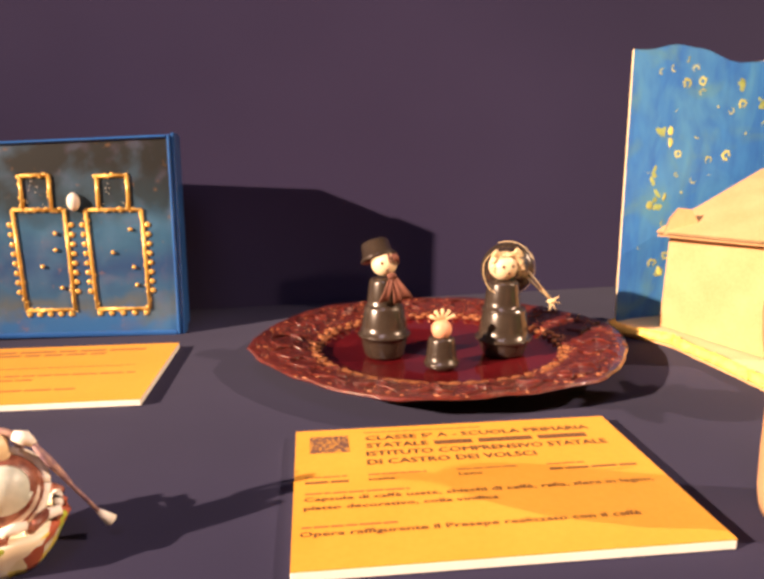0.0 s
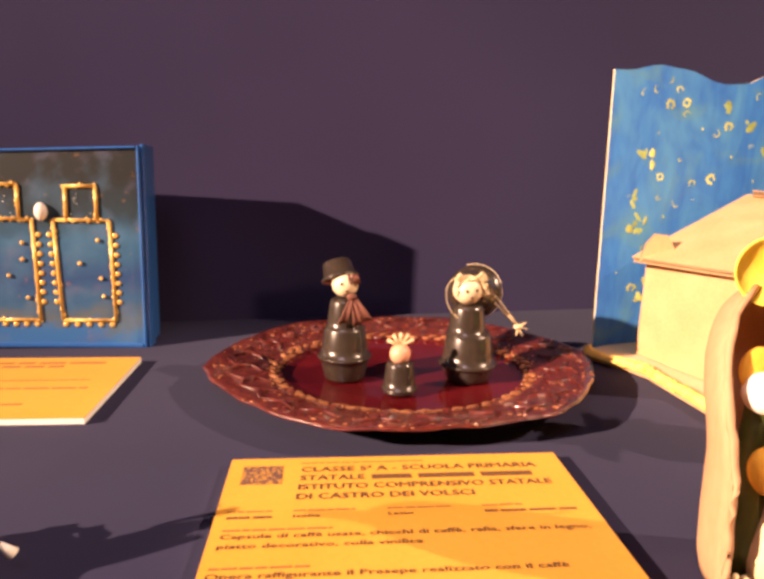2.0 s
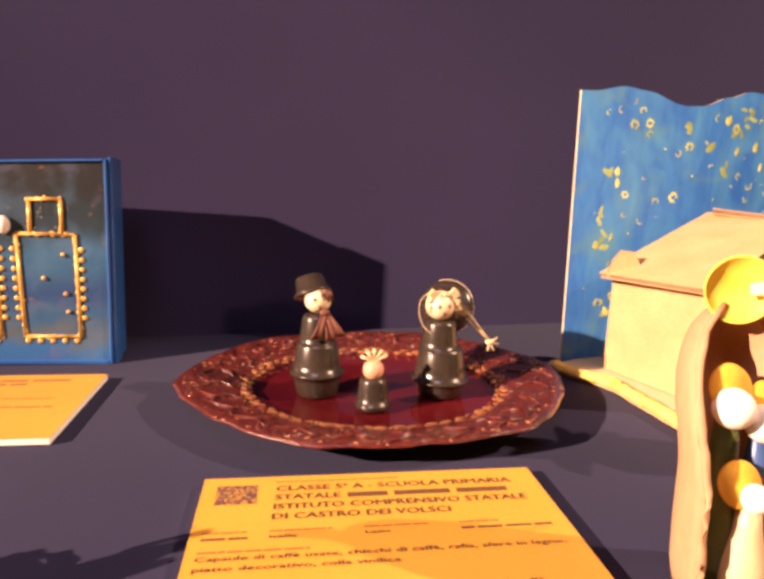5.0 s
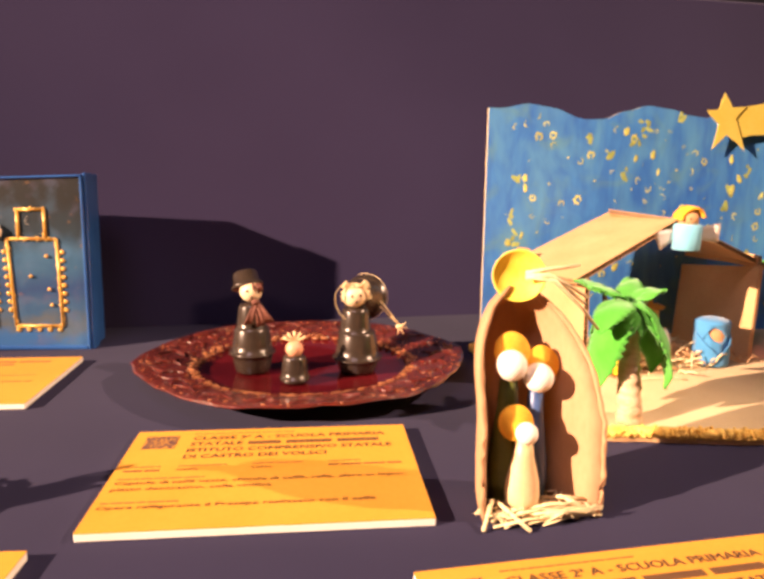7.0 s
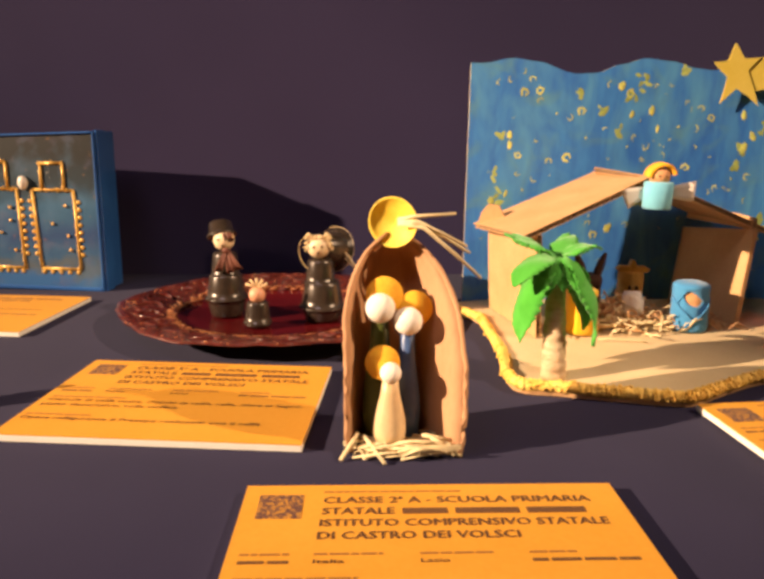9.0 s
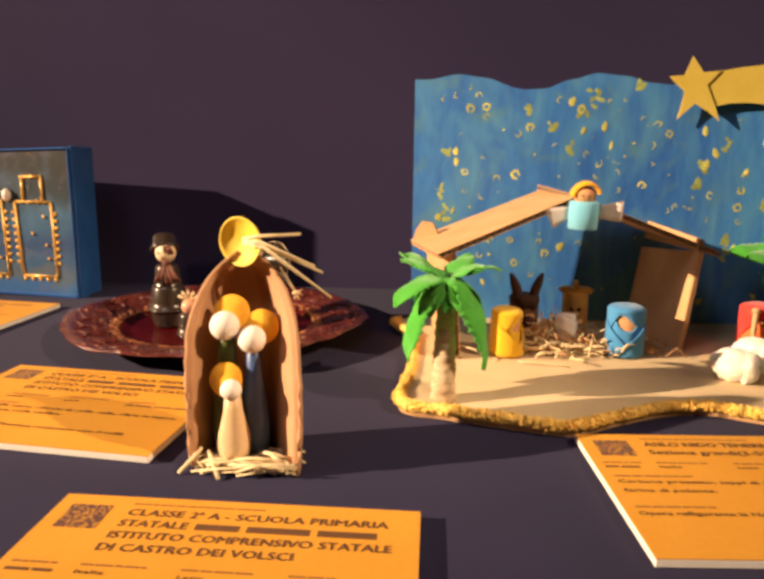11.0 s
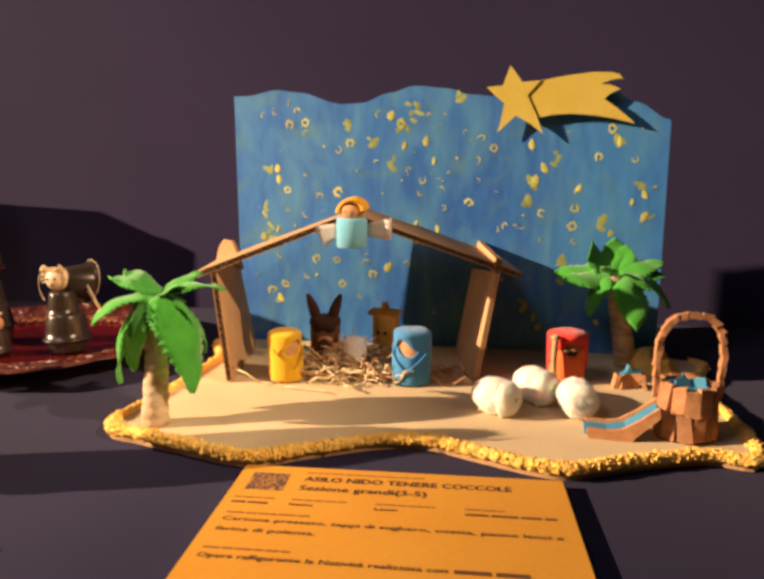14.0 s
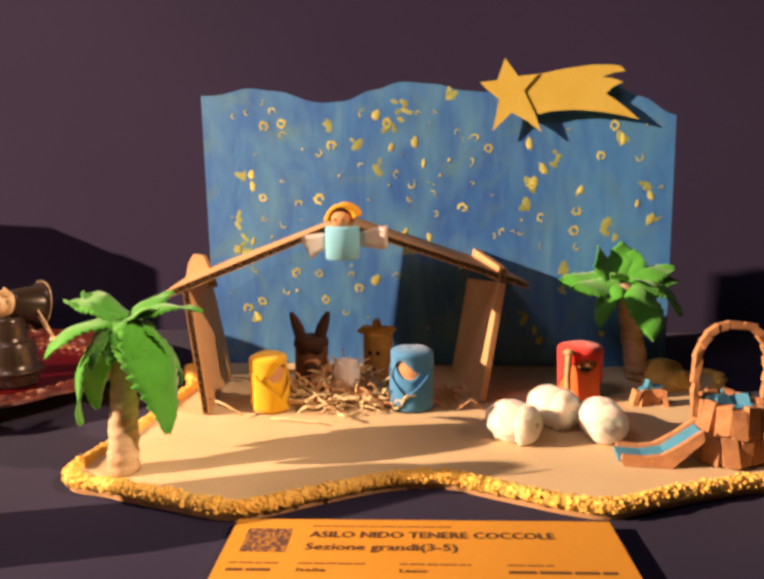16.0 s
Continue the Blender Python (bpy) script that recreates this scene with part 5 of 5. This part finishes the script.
# sheep of cotton wool
def sheep(x, y, turn, size, label):
    b = bmesh.new()
    bmesh.ops.create_icosphere(b, subdivisions=5, radius=1)
    seed = Vector((x * 100, y * 100, 0))
    for v in b.verts:
        d = 1 + 0.07 * noise.noise(v.co * 1.8 + seed) + 0.02 * noise.noise(v.co * 8 + seed) + 0.015 * noise.noise(v.co * 14 + seed) + 0.012 * noise.noise(v.co * 34 + seed)
        v.co = Vector((v.co.x * 0.0205 * d, v.co.y * 0.0158 * d, v.co.z * 0.0152 * d))
    f = Form().bm(b, COTTON, pose(0, 0, 0.0145))
    b = bmesh.new()
    bmesh.ops.create_icosphere(b, subdivisions=5, radius=1)
    for v in b.verts:
        off = v.co.angle(Vector((-1, 0, 0)))
        d = 1 - 0.34 * math.exp(-(off / 0.42) ** 2) + 0.05 * noise.noise(v.co * 2.2 - seed) + 0.02 * noise.noise(v.co * 9 + seed) + 0.012 * noise.noise(v.co * 30 + seed)
        v.co = Vector((v.co.x * 0.0110 * d, v.co.y * 0.0148 * d, v.co.z * 0.0146 * d))
    f.bm(b, COTTON, pose(-0.0112, 0, 0.0142))
    f.ball(0.0050, PALE_CORK, pose(-0.0180, 0, 0.0144), (0.45, 0.85, 0.85), sub=2)
    for dy in (-0.0018, 0.0018):
        f.ball(0.0007, INK, pose(-0.0204, dy, 0.0154), sub=1)
    hosts = list(f.verts)
    for k in range(2600):
        base = Vector(random.choice(hosts))
        d = (base - Vector((-0.004, 0, 0.0148))).normalized()
        if base.z < 0.002:
            continue
        side = Vector((rnd(-1, 1), rnd(-1, 1), rnd(-1, 1)))
        side = (side - d * side.dot(d)) * 0.0013
        f.tube([base - side - d * 0.0003, base + d * rnd(0.0002, 0.0006), base + side + d * rnd(0.0, 0.0011)], [0.00014, 0.00012, 0.00005], COTTON, n=3)
    for s in (-1, 1):
        for q in (-0.010, 0.010):
            f.lathe([(0, 0), (0.0024, 0), (0.0024, 0.006), (0, 0.006)], COTTON, pose(q, s * 0.006, 0), 10)
    return thing("cotton_sheep", f, pose(x, y, G, 0, 0, turn) @ Matrix.Scale(size, 4), label, "figurine", "cotton sheep")


sheep(0.824, 0.632, 148, 0.98, "white cotton wool sheep on the cardboard base")
sheep(0.857, 0.664, 132, 1.02, "white cotton wool sheep on the cardboard base")
sheep(0.889, 0.640, 100, 0.98, "white cotton wool sheep on the cardboard base")

# the cork well
WX, WY, WR, WH = 0.9642, 0.6095, 0.0192, 0.0400
well = thing("cork_well", None, pose(WX, WY, G, 0, 0, 4), "round well of cork pieces with an arch and blue felt", "well")
part("lining", Form().lathe([(0, 0), (WR - 0.003, 0), (WR - 0.003, WH - 0.002), (WR - 0.006, WH - 0.002), (WR - 0.006, 0.03), (0, 0.03)], CORK, None, 32), well)
part("water", Form().lathe([(0, WH - 0.0025), (WR - 0.0062, WH - 0.0018), (WR - 0.0052, WH - 0.0005), (WR - 0.0046, WH - 0.0015), (WR - 0.0062, 0.026), (0, 0.026)], WATER, None, 28), well, None, "blue felt water")
for dx, dy, tu in ((-0.004, -0.005, 20), (0.006, -0.002, -30), (0.003, 0.005, 70)):
    part("felt_fold", Form().slab([(-0.008, 0), (0.007, 0), (0.004, 0.010), (-0.005, 0.008)], 0.0014, WATER), well, pose(dx, dy, WH - 0.0040, -38, 0, tu), "crumpled blue felt")
bricks = []
for k in range(4):
    random.seed(20 + k)
    b = bmesh.new()
    bmesh.ops.create_cube(b, size=1, matrix=Matrix.Diagonal((0.0094, 0.0046, 0.0205, 1)))
    bmesh.ops.bevel(b, geom=b.edges[:], offset=0.0005, segments=1, affect="EDGES")
    skew = rnd(-0.0012, 0.0012)
    for v in b.verts:
        v.co += Vector((rnd(-0.0005, 0.0005) + skew * v.co.z / 0.0095, rnd(-0.0006, 0.0006), rnd(-0.0005, 0.0005) + 0.0008 * (v.co.x > 0) * (k - 1.5)))
    bricks.append(Form().bm(b, CORK, None, False).mesh("cork_brick"))
random.seed(9)
for row in range(2):
    for k in range(13):
        a = 27.7 * k + 13.0 * row + rnd(-3, 3)
        q = radians(a)
        rr = WR + rnd(-0.0008, 0.0010)
        part("cork_brick", bricks[(k + 2 * row + int(rnd(0, 3))) % 4], well, pose(rr * math.cos(q), rr * math.sin(q), 0.0108 + row * 0.0198 + rnd(-0.0006, 0.0016), rnd(-4, 4), rnd(-7, 7), a + 90) @ Matrix.Diagonal((rnd(0.88, 1.10), 1, rnd(0.90, 1.05), 1)))
for k in range(11):
    a = math.pi * (k + 0.5) / 11
    c, q = math.cos(a), math.sin(a)
    p = Vector((-0.0232 * math.copysign(abs(c) ** 0.75, c), rnd(-0.0005, 0.0005), 0.059 + 0.0325 * q ** 0.85))
    part("arch_piece", bricks[k % 4], well, Matrix.Translation(p) @ pose(0, 0, 0, rnd(-5, 5), math.degrees(a) - 90 + rnd(-6, 6), 0) @ Matrix.Diagonal((rnd(0.90, 1.08), rnd(0.85, 1.05), rnd(0.19, 0.25), 1)))
for s in (-1, 1):
    for k in range(4):
        part("arch_piece", bricks[k], well, pose(s * (0.0226 + 0.0003 * k), 0, 0.0335 + 0.0080 * k, 0, rnd(-5, 5), 0) @ Matrix.Diagonal((rnd(0.40, 0.47), 0.95, rnd(0.42, 0.47), 1)))
chute = thing("cork_chute", None, pose(0.9185, 0.6035, G, 0, 0, -4) @ Matrix.Diagonal((0.96, 0.94, 0.96, 1)), "sloping cork chute lined with blue felt beside the well", "chute")
bed = [(-0.029, 0.006), (-0.012, 0.0055), (0.002, 0.0085), (0.024, 0.0255), (0.024, 0.022), (0.006, 0.005), (-0.008, 0.002), (-0.029, 0.0025)]
part("bed", Form().slab(bed, 0.0185, WATER, pose(0, 0.0065, -0.0008)), chute, None, "blue felt bed")
for y in (-0.0125, 0.0098):
    side = [(-0.026, 0.0), (-0.0275, 0.0040), (-0.027, 0.0078), (-0.012, 0.0072), (-0.002, 0.0088), (0.010, 0.0165), (0.024, 0.0280), (0.025, 0.0200), (0.016, 0.0110), (0.0085, 0.0030), (0.006, 0.0)]
    part("side_board", Form().slab(side, 0.0035, CORK, pose(0, y, 0)), chute)
pail = thing("cork_trough", None, pose(0.945, 0.716, G, 0, 0, 10), "small trough of cork pieces with blue felt inside", "trough")
for dx, tu, ti in ((-0.0115, 80, 10), (-0.004, 15, -8), (0.005, -20, 6), (0.0125, 70, -10)):
    part("cork_piece", bricks[int(dx * 1000) % 3], pail, pose(dx, rnd(-0.003, 0.002), 0.0062, ti, 0, tu) @ Matrix.Diagonal((1.1, 1, 0.66, 1)))
part("felt", Form().slab([(-0.012, 0.0), (-0.004, 0.004), (-0.002, 0.010), (0.002, 0.004), (0.010, 0.005), (0.007, -0.001), (0.0, 0.001)], 0.006, WATER), pail, pose(0.001, 0.004, 0.011), "blue felt")

# ---- the rolled paper figure at the table's near end ----
paper = thing("paper_figure", None, pose(0.023, 0.523, 0.0005), "figure of tightly rolled printed paper coils with a thin wand", "figurine")
f = Form().lathe([(0, 0), (0.019, 0), (0.0215, 0.004), (0.0260, 0.013), (0.0290, 0.0185), (0.0275, 0.0205), (0.020, 0.021), (0, 0.021)], SCRAPS, None, 36, wave=lambda r, z, a: (r * (1 + 0.025 * math.sin(7 * a) + 0.015 * math.sin(13 * a)), z))
part("base", f, paper, None, "flared base of printed paper scraps")
for k in range(26):
    a, s = 2 * math.pi * k / 26 + rnd(-0.1, 0.1), rnd(0.007, 0.013)
    c, way = Vector((0.0245 * math.cos(a), 0.0245 * math.sin(a), rnd(0.020, 0.026))), Vector((-math.sin(a) + rnd(-0.6, 0.6), math.cos(a) + rnd(-0.6, 0.6), rnd(-0.4, 0.4))).normalized()
    part("paper_roll", Form().tube([c - way * s * 0.5, c, c + way * s * 0.5], [0.0022, 0.0027, 0.0022], (PAPER_RED, WHITE_BALL, SCRAPS)[k % 3], n=8), paper)
turned = pose(0.004, -0.006, 0.0365, -12, 0, 14)
for k, (r, w, mat) in enumerate(((0.0185, 0.0022, WHITE_BALL), (0.0160, 0.0014, PAPER_RED), (0.0142, 0.0016, PAPER), (0.0124, 0.0012, PAPER_RED))):
    ring = [(r * math.cos(a) * (1 + 0.03 * math.sin(3 * a + k)), -0.0016 * k + 0.0015 * math.sin(2 * a), r * math.sin(a)) for a in np.linspace(0, 2 * math.pi, 41)]
    part("coil", Form().tube(ring, w, mat, turned, 10), paper)
part("body", Form().ball(0.0175, PAPER_RED, turned, (1, 0.55, 1)), paper)
part("disc", spiral_disc(Form(), 0.0108, 0.005, PAPER_GREY, turned @ pose(0.002, -0.0105, 0.003), 4), paper, None, "pale grey-green paper coil")
part("head", spiral_disc(Form(), 0.0080, 0.008, WAX, pose(0.001, -0.004, 0.0560, -8, 0, 14), 4), paper)
ring = [(0.0094 * math.cos(a) + 0.002, 0.002, 0.0545 + 0.0080 * math.sin(a)) for a in np.linspace(0, 2 * math.pi, 31)]
part("collar", Form().tube(ring, 0.0020, PURPLE, None, 8), paper)
part("hand", Form().tube([(0.011, -0.003, 0.0620), (0.0155, -0.003, 0.0605), (0.019, -0.002, 0.0565)], [0.0022, 0.0034, 0.0018], WHITE_BALL, None, 9), paper)
wand = part("wand", Form().tube([(0.018, -0.003, 0.0585), (0.024, -0.001, 0.047), (0.029, 0.001, 0.038), (0.032, 0.002, 0.032), (0.042, 0.006, 0.0145)], [0.0012, 0.0021, 0.0015, 0.0010, 0.0010], PURPLE, None, 8), paper, None, "thin wand wound with purple thread")
part("wand_tip", Form().tube([(0.0415, 0.0058, 0.0155), (0.0465, 0.0075, 0.0085)], [0.0012, 0.0032], WHITE_BALL, None, 10), wand, None, "white flared tip")
